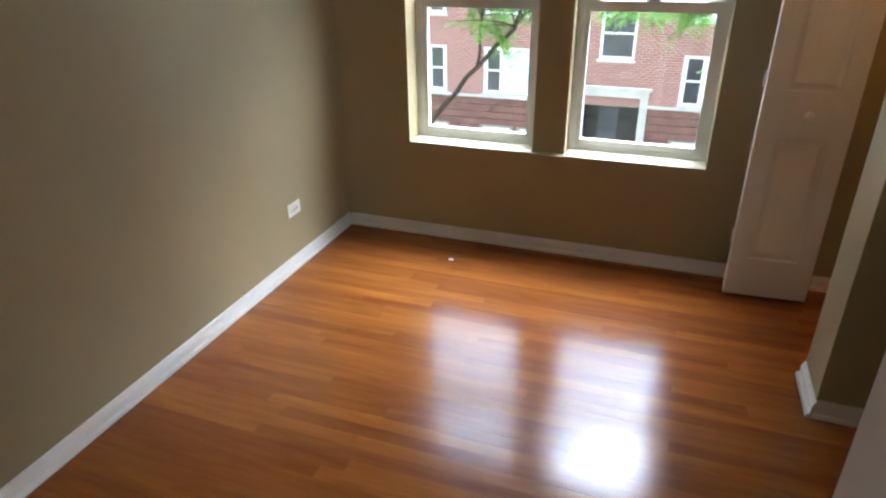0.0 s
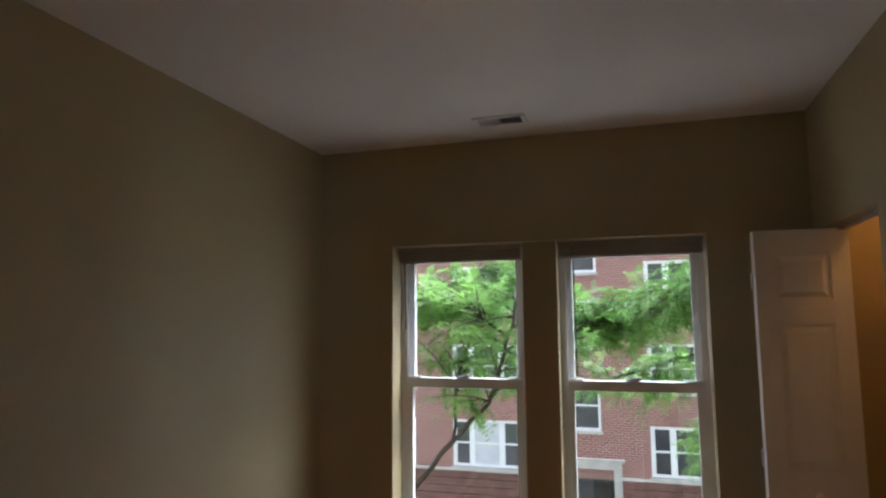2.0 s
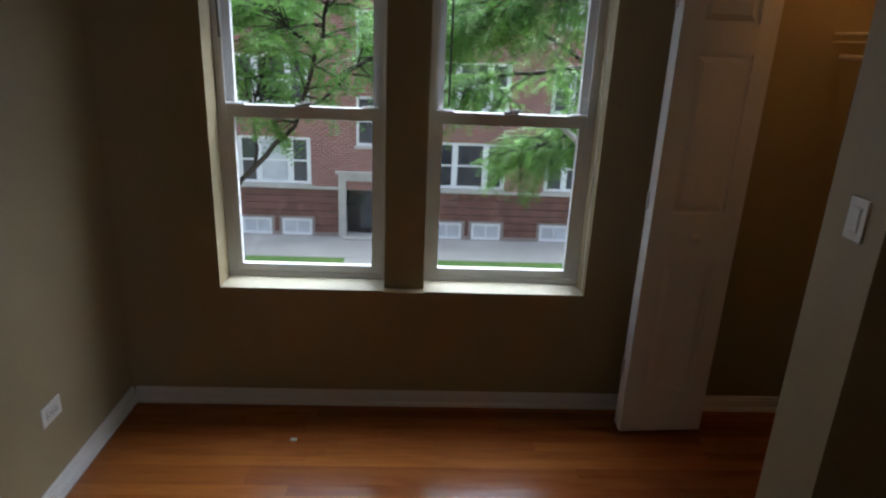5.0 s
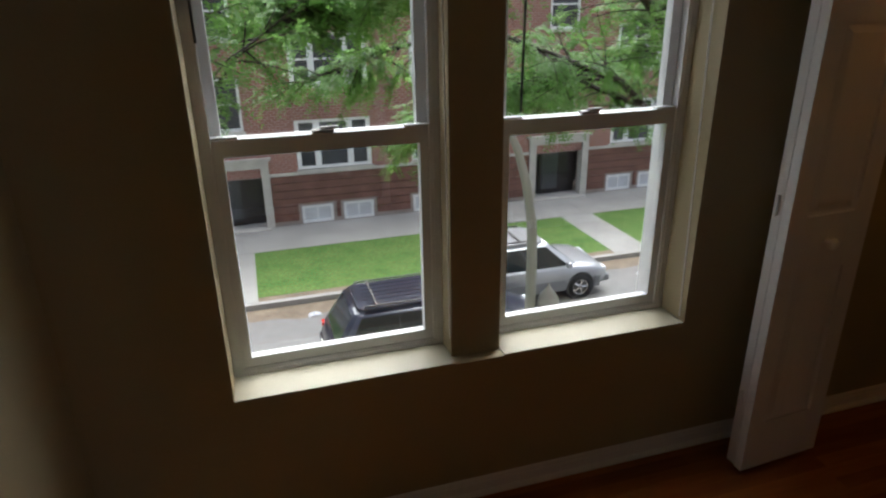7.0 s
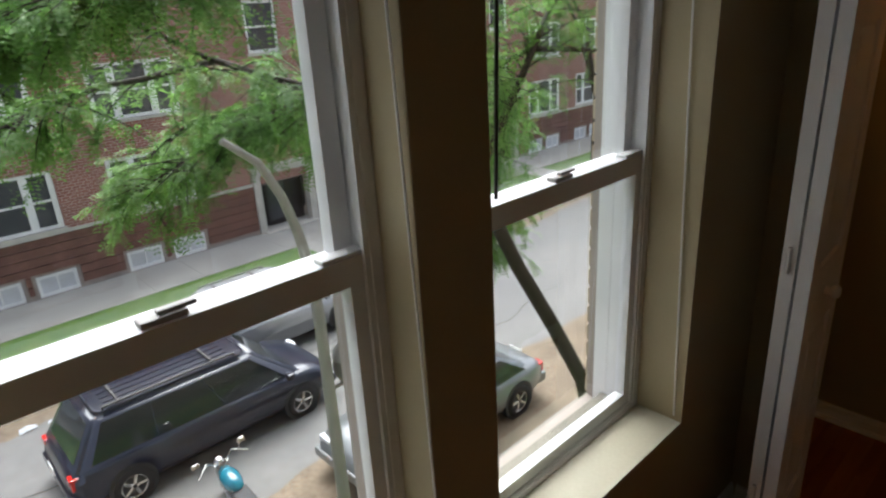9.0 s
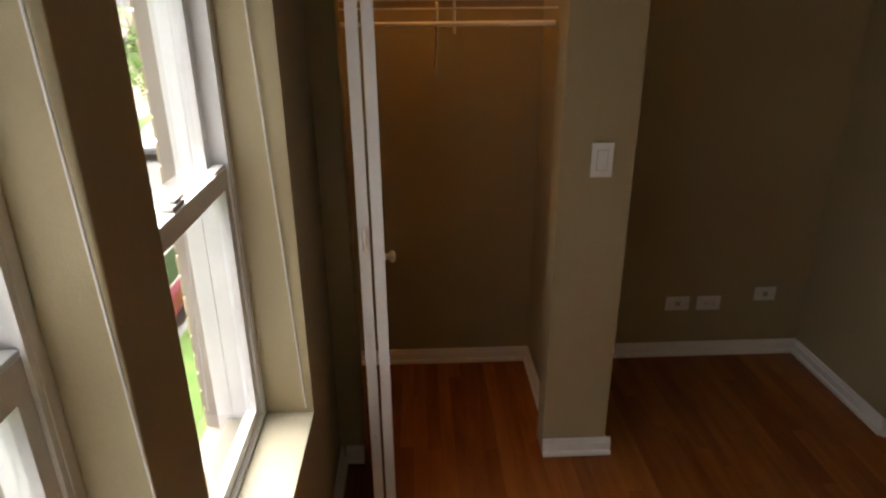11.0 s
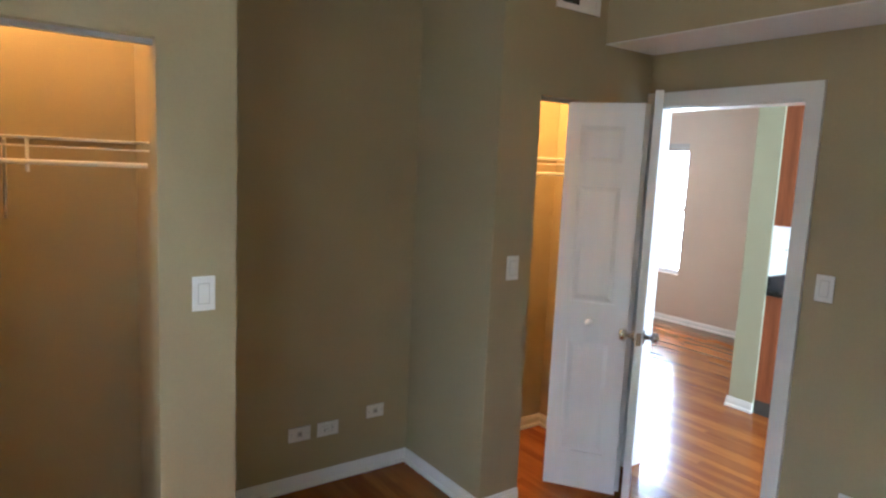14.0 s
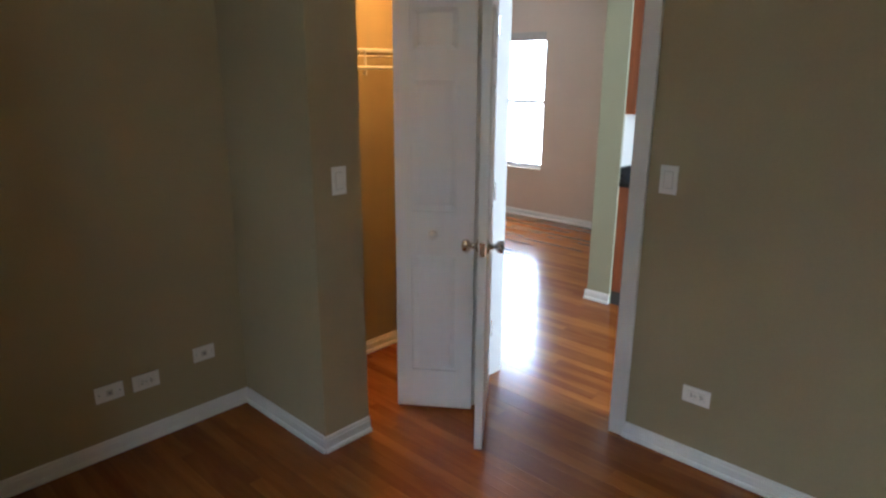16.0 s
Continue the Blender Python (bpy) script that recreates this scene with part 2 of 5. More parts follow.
def link(name, bm, material, smooth=False):
    me = bpy.data.meshes.new(name)
    bmesh.ops.recalc_face_normals(bm, faces=list(bm.faces))
    if smooth:
        for f in bm.faces:
            f.smooth = True
    bm.to_mesh(me)
    bm.free()
    me.materials.append(material)
    return new(name, me)


def part(name, bm, material, parent, label="", smooth=False):
    ob = link(name, bm, material, smooth)
    ob.parent = parent
    if label:
        ob["label"] = label
    return ob


def structure(name, bm, material, label, category):
    return tagged(link(name, bm, material), label, category, kind="structure")


def empty(name, m, label, category, group="", kind=""):
    ob = new(name)
    ob.empty_display_size = 0.05
    ob.matrix_world = m
    return tagged(ob, label, category, group, kind)


def holes(bm, u0, u1, w0, w1, openings, put):
    """Cells of a wall in (u, w) that no opening (u0, u1, w0, w1) covers."""
    us = sorted({u0, u1, *[o[0] for o in openings], *[o[1] for o in openings]})
    for a, b in zip(us, us[1:]):
        cuts = sorted((o[2], o[3]) for o in openings if o[0] < b - 1e-6 and o[1] > a + 1e-6)
        z = w0
        for c0, c1 in cuts:
            if c0 > z + 1e-6:
                put(bm, a, b, z, c0)
            z = c1
        if z < w1 - 1e-6:
            put(bm, a, b, z, w1)


def wall_x(name, x0, x1, y0, y1, z0, z1, openings, material, label):
    """A wall in a plane of constant x."""
    bm = bmesh.new()
    holes(bm, y0, y1, z0, z1, openings, lambda q, a, b, c, d: box(q, x0, x1, a, b, c, d))
    return structure(name, bm, material, label, "wall")


def wall_y(name, y0, y1, x0, x1, z0, z1, openings, material, label):
    bm = bmesh.new()
    holes(bm, x0, x1, z0, z1, openings, lambda q, a, b, c, d: box(q, a, b, y0, y1, c, d))
    return structure(name, bm, material, label, "wall")


# ---- the bedroom shell ----
H = 2.6
XB = 3.20        # back of alcove and closets
LY = -6.8         # far wall of the living room
YD = -3.305       # door wall
WX0, WX1, WZ0, WZ1 = 0.432, 2.026, 0.562, 2.048
C1A, C1B = -0.804, -0.09
C2A, C2B = -3.215, -2.50
DX0, DX1, DZ = 1.690, 2.470, 2.045
wall_y("wall_window", 0.0, 0.24, -0.12, XB + 0.12, 0, H, [(WX0, WX1, WZ0, WZ1)], M_WALL, "tan painted wall with the two windows to the street")
wall_x("wall_left", -0.12, 0.0, YD - 0.12, 0.0, 0, H, [], M_WALL, "plain tan painted bedroom wall")
wall_y("wall_door", YD - 0.12, YD, 0.0, XB, 0, H, [(DX0, DX1, 0, DZ)], M_WALL, "tan painted wall with the bedroom doorway")
wall_x("wall_back", XB, XB + 0.12, YD - 0.12, 0.0, 0, H, [], M_WALL, "tan painted back wall of alcove and closets")
wall_x("wall_closet_1", 2.48, 2.59, -1.055, 0.0, 0, H, [(C1A, C1B, 0, 2.03)], M_WALL, "tan painted closet front wall with a narrow pier")
wall_y("wall_closet_side_1", -1.055, -0.865, 2.59, XB, 0, H, [], M_WALL, "tan painted side wall of the closet")
wall_x("wall_closet_2", 2.53, 2.64, YD, -2.252, 0, H, [(C2A, C2B, 0, 2.03)], M_WALL, "tan painted closet front wall beside the door")
wall_y("wall_closet_side_2", -2.37, -2.252, 2.64, XB, 0, H, [], M_WALL, "tan painted side wall of the alcove")
structure("ceiling", bm_box(-0.12, XB + 0.12, YD - 0.12, 0.24, H, H + 0.1), M_CEIL, "flat white painted bedroom ceiling", "ceiling")
structure("soffit", bm_box(0.0, 2.53, YD, -2.922, 2.322, H), M_WALL, "tan boxed soffit above the doorway", "soffit")
# paler sheet puts the light falling on the underside into its colour
structure("soffit_lit_underside", bm_box(0.0, 2.53, YD, -2.922, 2.317, 2.322), M_CEIL, "underside of the boxed soffit, its light painted pale", "soffit")


structure("subfloor", bm_box(-1.12, 5.92, LY - 0.15, 0.24, -0.25, -0.02), M_DARK, "dark slab under the oak strips", "subfloor")


def baseboard(a, b, side):
    """A run from a to b along the floor; side is the unit normal into the room."""
    a, b, n = Vector((*a, 0)), Vector((*b, 0)), Vector((*side, 0))
    bm = bmesh.new()
    prof = ((0, 0), (0.026, 0), (0.026, 0.009), (0.022, 0.016), (0.013, 0.018), (0.013, 0.052), (0.009, 0.055), (0.009, 0.064), (0.004, 0.071), (0, 0.071))
    r = []
    for p in (a, b):
        r.append([bm.verts.new(p + n * d + Vector((0, 0, z))) for d, z in prof])
    k = len(prof)
    for i in range(k):
        bm.faces.new((r[0][i], r[0][(i + 1) % k], r[1][(i + 1) % k], r[1][i]))
    bm.faces.new(r[0][::-1])
    bm.faces.new(r[1])
    structure("baseboard", bm, M_TRIM, "white painted baseboard with a rounded shoe moulding", "baseboard")


P1, P2 = 2.48, 2.53
for a, b, s in (((0, YD), (0, 0), (1, 0)), ((0.02, 0), (P1, 0), (0, -1)), ((P1, C1B), (P1, -0.02), (-1, 0)), ((P1, -1.078), (P1, C1A), (-1, 0)),
                ((P1, -1.055), (XB, -1.055), (0, -1)), ((XB, -2.252), (XB, -1.08), (-1, 0)), ((P2 - 0.015, -2.252), (XB - 0.02, -2.252), (0, 1)),
                ((P2, C2B), (P2, -2.237), (-1, 0)), ((0.02, YD), (1.626, YD), (0, 1)), ((XB, -0.865), (XB, 0), (-1, 0)),
                ((2.59, -0.865), (XB - 0.02, -0.865), (0, 1)), ((2.59, 0), (XB - 0.02, 0), (0, -1)), ((XB, YD), (XB, -2.37), (-1, 0)),
                ((2.64, -2.37), (XB - 0.02, -2.37), (0, -1)), ((2.64, YD), (XB - 0.02, YD), (0, 1))):
    baseboard(a, b, s)


# ---- windows ----
def window(name, x0, x1):
    w = empty(name, pose(0, 0, 0), "white vinyl double-hung window, closed", "window", kind="structure")
    f = 0.022
    bm = bmesh.new()
    box(bm, x0 + f, x1 - f, 0.14, 0.19, WZ0, WZ0 + 0.022)
    box(bm, x0, x0 + f, 0.14, 0.235, WZ0, WZ1)
    box(bm, x1 - f, x1, 0.14, 0.235, WZ0, WZ1)
    box(bm, x0 + f, x1 - f, 0.14, 0.235, WZ1 - f, WZ1)
    part("window_frame", bm, M_VINYL, w)
    for side in (x0 + f, x1 - f - 0.012):
        part("jamb_track", bm_box(side, side + 0.012, 0.142, 0.149, WZ0 + 0.029, WZ1 - f - 0.005), M_VINYL, w)
    part("sill_track", bm_box(x0 + f, x1 - f, 0.145, 0.19, WZ0 + 0.022, WZ0 + 0.028), M_VINYL, w)
    a, b = x0 + f + 0.004, x1 - f - 0.004
    for nm, y, z0, z1, bot, top in (("lower_sash", 0.150, WZ0 + 0.029, 1.332, 0.034, 0.050), ("upper_sash", 0.187, 1.288, WZ1 - f - 0.004, 0.042, 0.04)):
        bm = bmesh.new()
        holes(bm, a, b, z0, z1, [(a + 0.036, b - 0.036, z0 + bot, z1 - top)], lambda q, p, r, c, d: box(q, p, r, y, y + 0.032, c, d))
        s = part(nm, bm, M_VINYL, w)
        p = part("pane", bm_box(a + 0.034, b - 0.034, y + 0.014, y + 0.018, z0 + bot - 0.002, z1 - top + 0.002), M_GLASS, s)
        p.visible_shadow = False
    low = [o for o in w.children if o.name.startswith("lower_sash")][0]
    cx = (a + b) / 2
    part("sash_lock", bm_box(cx - 0.035, cx + 0.03, 0.153, 0.179, 1.333, 1.343, 0.003), M_BLIND, low)
    part("lock_lever", bm_box(cx - 0.01, cx + 0.045, 0.157, 0.171, 1.3435, 1.351, 0.003), M_BLIND, low)
    for x in (a + 0.002, b - 0.082):
        part("tilt_latch", bm_box(x, x + 0.08, 0.152, 0.180, 1.333, 1.340, 0.002), M_VINYL, low)
    return w


MX0, MX1 = 1.137, 1.313
window("window_1", WX0, MX0)
window("window_2", MX1, WX1)
structure("mullion", bm_box(MX0, MX1, 0.048, 0.24, WZ0, WZ1, 0.004), M_WALL, "tan painted post between the two windows", "mullion")
for x0, x1 in ((WX0, MX0), (MX1, WX1)):
    structure("window_sill", bm_box(x0, x1, 0.0, 0.14, WZ0, WZ0 + 0.006), M_SILL, "cream painted window sill", "window sill")


def blind(x0, x1):
    b = empty("window_blind", pose((x0 + x1) / 2, 0.10, WZ1), "raised grey window blind under the window head", "blind", "raised blinds")
    half = (x1 - x0) / 2 - 0.006
    part("headrail", bm_box(-half, half, -0.02, 0.025, -0.032, -0.002, 0.003), M_BLIND, b)
    for i in range(9):
        part("slat", bm_box(-half + 0.004, half - 0.004, -0.022, 0.022, -0.0375 - i * 0.0045, -0.035 - i * 0.0045), M_BLIND, b)
    part("bottom_rail", bm_box(-half + 0.004, half - 0.004, -0.018, 0.018, -0.088, -0.075, 0.003), M_BLIND, b)
    return b, half


bl, hf = blind(WX0, MX0)
bm = bmesh.new(); rod(bm, (-hf + 0.03, -0.012, -0.02), (-hf + 0.03, 0.013, -0.45), 0.004); part("tilt_wand", bm, M_WAND, bl)
bm = bmesh.new(); rod(bm, (hf - 0.005, -0.028, -0.02), (hf - 0.002, -0.07, -1.40), 0.0022); part("cord", bm, M_CORD, bl)
bl, hf = blind(MX1, WX1)
bm = bmesh.new(); rod(bm, (-hf + 0.076, -0.012, -0.02), (-hf + 0.076, 0.013, -0.685), 0.004); part("tilt_wand", bm, M_WAND, bl)
bm = bmesh.new(); rod(bm, (hf - 0.004, -0.028, -0.02), (hf - 0.001, -0.08, -1.46), 0.0022); part("cord", bm, M_CORD, bl)


# ---- doors ----
def panel_slab(bm, w, h, t, rows, cols):
    """A moulded slab, hinge edge at x=0, going to x=w, thickness t centred on y, raised panels on both faces."""
    box(bm, 0, w, -t / 2 + 0.009, t / 2 - 0.009, 0, h)
    stile = 0.11 if cols == 2 else 0.075
    xs = []
    if cols == 2:
        mid = w / 2
        xs = [(stile, mid - 0.05), (mid + 0.05, w - stile)]
    else:
        xs = [(stile, w - stile)]
    for s in (-1, 1):
        yf, yb = s * t / 2, s * (t / 2 - 0.009)
        lo, hi = min(yf, yb), max(yf, yb)
        holes(bm, 0, w, 0, h, [(a, b, c, d) for a, b in xs for c, d in rows], lambda q, a, b, c, d: box(q, a, b, lo, hi, c, d))
        for a, b in xs:
            for c, d in rows:
                m0, m1 = 0.012, 0.034
                o = [bm.verts.new((x, yb + s * 0.0004, z)) for x, z in ((a + m0, c + m0), (b - m0, c + m0), (b - m0, d - m0), (a + m0, d - m0))]
                i = [bm.verts.new((x, yf - s * 0.001, z)) for x, z in ((a + m1, c + m1), (b - m1, c + m1), (b - m1, d - m1), (a + m1, d - m1))]
                for k in range(4):
                    bm.faces.new((o[k], o[(k + 1) % 4], i[(k + 1) % 4], i[k]))
                bm.faces.new(i)


ROWS = ((0.20, 0.80), (1.0, 1.60), (1.70, 1.90))


def bifold(pivot, fold, fold_2, end, knob_side):
    d = empty("bifold_door", pose(*pivot, 0.0), "white six-panel bifold closet door, folded open", "closet door", "bifold closet doors")
    base = Vector((*pivot, 0))
    leaves = []
    for a, b in ((pivot, fold), (fold_2, end)):
        a, b = Vector((*a, 0.02)), Vector((*b, 0.02))
        w = (b - a).length - 0.006
        bm = bmesh.new()
        panel_slab(bm, w, 2.0, 0.034, ROWS, 1)
        bm.transform(Matrix.Translation(a - base) @ Matrix.Rotation(math.atan2(b.y - a.y, b.x - a.x), 4, "Z"))
        leaves.append((part("leaf", bm, M_DOOR, d), a - base, b - base))
    leaf, a, b = leaves[1]
    u = (b - a).normalized()
    n = Vector((-u.y, u.x, 0)) * knob_side
    at = a + (b - a) * 0.5 + n * 0.017 + Vector((0, 0, 0.90))
    bm = bmesh.new()
    m = Matrix.Translation(at) @ n.to_track_quat("Z", "Y").to_matrix().to_4x4()
    lathe(bm, ((0.012, 0), (0.009, 0.012), (0.019, 0.02), (0.02, 0.028), (0.014, 0.036), (0, 0.038)), 16, m)
    part("knob", bm, M_DOOR, leaf, "small round white knob")
    for z in (0.25, 1.0, 1.75):
        bm = bmesh.new()
        f = leaves[0][2]
        rod(bm, f + Vector((0, 0, z)), f + Vector((0, 0, z + 0.07)), 0.006, n=8)
        part("hinge", bm, M_DOOR, leaf)
    return d


bifold((2.545, -0.135), (2.188, -0.165), (2.190, -0.207), (2.565, -0.183), -1)
bifold((2.592, -3.19), (2.292, -2.985), (2.287, -2.965), (2.592, -2.745), 1)
for y0, y1, x in ((C1A, C1B, 2.535), (C2A, C2B, 2.585)):
    # white track; the grey puts the shade under the head into its colour
    t = structure("door_track", bm_box(x - 0.013, x + 0.013, y0, y1, 2.012, 2.029), M_BLIND, "bifold track under the closet head, its shade painted grey", "track")

# the bedroom door, half open
door = empty("door_1", pose(DX1 - 0.012, YD + 0.02, 0.01), "white six-panel bedroom door standing open into the room", "door", kind="structure")
ang = math.atan2(-2.722 - (YD + 0.02), 2.037 - (DX1 - 0.012))
DW = math.hypot(-2.722 - (YD + 0.02), 2.037 - (DX1 - 0.012))
turn = Matrix.Rotation(ang, 4, "Z")
bm = bmesh.new()
panel_slab(bm, DW, 2.03, 0.036, ((0.22, 0.82), (1.0, 1.58), (1.69, 1.89)), 2)
bm.transform(turn)
slab = part("door_slab", bm, M_DOOR, door)
for s in (-1, 1):
    bm = bmesh.new()
    m = turn @ Matrix.Translation((DW - 0.06, s * 0.018, 0.93)) @ Vector((0, s, 0)).to_track_quat("Z", "Y").to_matrix().to_4x4()
    lathe(bm, ((0.032, 0), (0.032, 0.006), (0.012, 0.012), (0.011, 0.035), (0.024, 0.042), (0.028, 0.055), (0.024, 0.068), (0, 0.072)), 20, m)
    part("door_knob", bm, M_CHROME, door, "brushed nickel door knob")
part("latch_plate", bm_box(DW - 0.0005, DW + 0.002, -0.012, 0.012, 0.90, 0.96, m=turn), M_CHROME, door)
for z in (0.25, 1.0, 1.8):
    bm = bmesh.new()
    rod(bm, turn @ Vector((0.0, 0.02, z)), turn @ Vector((0.0, 0.02, z + 0.09)), 0.007, n=10)
    part("hinge", bm, M_CHROME, door)
bm = bmesh.new()
box(bm, DX0, DX0 + 0.018, YD - 0.12, YD, 0, DZ - 0.018)
box(bm, DX1 - 0.002, DX1 + 0.016, YD - 0.12, YD, 0, DZ - 0.018)
box(bm, DX0, DX1 + 0.016, YD - 0.12, YD, DZ - 0.018, DZ)
structure("door_jamb", bm, M_TRIM, "white painted door jamb", "door frame")
bm = bmesh.new()
CW = 0.072
for y0, y1 in ((YD, YD + 0.018), (YD - 0.138, YD - 0.12)):
    box(bm, DX0 - CW + 0.008, DX0 + 0.008, y0, y1, 0, DZ - 0.008)
    box(bm, DX0 - CW + 0.008, 2.527, y0, y1, DZ - 0.008, DZ + CW - 0.004)
    box(bm, DX1 + 0.01, 2.527, y0, y1, 0, DZ - 0.008)
structure("door_casing", bm, M_TRIM, "white painted flat door casing", "door frame")


# ---- switches, outlets, vents ----
def plate(name, at, n, w, h, label, category, kind):
    """A wall plate at the wall point at, facing the direction n."""
    n = Vector((*n, 0))
    u = Vector((-n.y, n.x, 0))
    m = Matrix((( u.x, 0, n.x, at[0]), (u.y, 0, n.y, at[1]), (0, 1, 0, at[2]), (0, 0, 0, 1)))
    e = empty(name, m, label, category, category + " plates")
    part("plate", bm_box(-w / 2, w / 2, -h / 2, h / 2, 0, 0.006, 0.002), M_PLASTIC, e)
    if kind == "rocker":
        # grey sheet drawn as the shaded gap round the rocker
        part("rocker_gap_shade", bm_box(-0.0195, 0.0195, -0.036, 0.036, 0.0060, 0.0064), M_GAP, e)
        bm = bm_box(-0.0165, 0.0165, -0.033, 0.033, 0.0065, 0.0092, 0.001)
        part("rocker", bm, M_PLASTIC, e)
    elif kind == "outlet":
        for x in (-0.02, 0.02):
            # grey sheet drawn as the shaded recess edge of the receptacle
            part("receptacle_gap_shade", bm_box(x - 0.0158, x + 0.0158, -0.0188, 0.0188, 0.0060, 0.0063), M_GAP, e)
            r = part("receptacle", bm_box(x - 0.014, x + 0.014, -0.017, 0.017, 0.0064, 0.008, 0.003), M_PLASTIC, e)
            for y in (-0.0065, 0.0065):
                part("slot", bm_box(x - 0.0045, x + 0.0045, y - 0.0018, y + 0.0018, 0.0081, 0.0085), M_SLOT, r)
            part("slot", bm_box(x + 0.0065, x + 0.0105, -0.0022, 0.0022, 0.0081, 0.0085), M_SLOT, r)
        bm = bmesh.new()
        rod(bm, (0, 0, 0.0060), (0, 0, 0.0072), 0.003, n=10)
        part("screw", bm, M_STEEL, e)
    else:
        bm = bmesh.new()
        rod(bm, (0, 0, 0.0061), (0, 0, 0.012), 0.0065, n=12)
        part("jack", bm, M_STEEL, e)
        part("jack_surround", bm_box(-0.014, 0.014, -0.014, 0.014, 0.0060, 0.0064), M_GAP, e)
        for x in (-w * 0.36, w * 0.36):
            bm = bmesh.new()
            rod(bm, (x, 0, 0.0060), (x, 0, 0.0070), 0.003, n=10)
            part("screw", bm, M_STEEL, e)
    return e


plate("light_switch", (2.48, -0.945, 1.21), (-1, 0), 0.075, 0.118, "white rocker light switch on the closet pier", "switch", "rocker")
plate("light_switch", (2.53, -2.38, 1.21), (-1, 0), 0.072, 0.116, "white rocker light switch beside the closet", "switch", "rocker")
plate("light_switch", (1.536, YD, 1.222), (0, 1), 0.075, 0.118, "white rocker light switch beside the doorway", "switch", "rocker")
plate("wall_outlet", (0.0, -0.60, 0.33), (1, 0), 0.115, 0.072, "white duplex outlet set sideways low on the wall", "outlet", "outlet")
plate("wall_outlet", (1.319, YD, 0.319), (0, 1), 0.118, 0.074, "white duplex outlet set sideways near the doorway", "outlet", "outlet")
plate("wall_outlet", (XB, -1.761, 0.289), (-1, 0), 0.118, 0.074, "white duplex outlet set sideways in the alcove", "outlet", "outlet")
plate("cable_plate", (XB, -1.604, 0.291), (-1, 0), 0.118, 0.074, "white cable wall plate low in the alcove", "wall plate", "jack")
plate("cable_plate", (XB, -2.04, 0.333), (-1, 0), 0.105, 0.072, "white telephone wall plate near the alcove corner", "wall plate", "jack")

v = empty("wall_vent", pose(2.53, -2.705, 2.504), "white wall register with half of its louvres dark", "vent")
bm = bmesh.new()
holes(bm, -0.148, 0.148, -0.063, 0.063, [(-0.118, 0.118, -0.035, 0.035)], lambda q, a, b, c, d: box(q, -0.01, 0, a, b, c, d))
part("frame", bm, M_PLASTIC, v)
part("backing", bm_box(-0.0025, -0.0005, -0.118, 0.118, -0.035, 0.035), M_DARK, v)
for i in range(9):
    part("louvre", bm_box(-0.009, -0.004, -0.116 + i * 0.0128, -0.1055 + i * 0.0128, -0.034, 0.034), M_PLASTIC, v)
for i in range(8):
    part("louvre", bm_box(-0.009, -0.004, 0.006 + i * 0.014, 0.0075 + i * 0.014, -0.034, 0.034), M_DARK, v)


def ceiling_vent(x, y):
    v = empty("ceiling_vent", pose(x, y, H), "pale ceiling register, one half dark", "vent")
    bm = bmesh.new()
    holes(bm, -0.125, 0.125, -0.065, 0.065, [(-0.105, 0.105, -0.045, 0.045)], lambda q, a, b, c, d: box(q, a, b, c, d, -0.009, 0))
    part("frame", bm, M_CEIL, v)
    part("backing", bm_box(-0.105, 0.105, -0.045, 0.045, -0.002, -0.0005), M_DARK, v)
    for i in range(8):
        part("louvre", bm_box(-0.103 + i * 0.0135, -0.094 + i * 0.0135, -0.044, 0.044, -0.008, -0.004), M_BLIND, v)
    for i in range(7):
        part("louvre", bm_box(0.009 + i * 0.0138, 0.0105 + i * 0.0138, -0.044, 0.044, -0.008, -0.003), M_DARK, v)


ceiling_vent(1.107, -0.315)

# ---- ceiling lamp ----
cl = empty("ceiling_light", pose(1.32, -1.73, H), "lit flush alabaster bowl ceiling lamp with bronze rim", "ceiling lamp")
bm = bmesh.new(); lathe(bm, ((0.0432, 0), (0.1332, -0.00288), (0.1382, -0.0144), (0.131, -0.0324), (0.118, -0.0396), (0.107, -0.036)), 40); part("rim", bm, M_BRONZE, cl, "brown bronze rim")
bm = bmesh.new(); lathe(bm, ((0.108, -0.034), (0.105, -0.060), (0.090, -0.086), (0.0635, -0.105), (0.032, -0.1145), (0.0007, -0.117)), 40)
bowl = part("bowl", bm, M_SHADE, cl, "glowing alabaster glass bowl")
bowl.visible_shadow = False
bm = bmesh.new(); lathe(bm, ((0.0007, -0.1314), (0.0072, -0.1292), (0.0101, -0.1234), (0.0072, -0.1184), (0.0007, -0.116)), 16); part("finial", bm, M_BRONZE, cl)


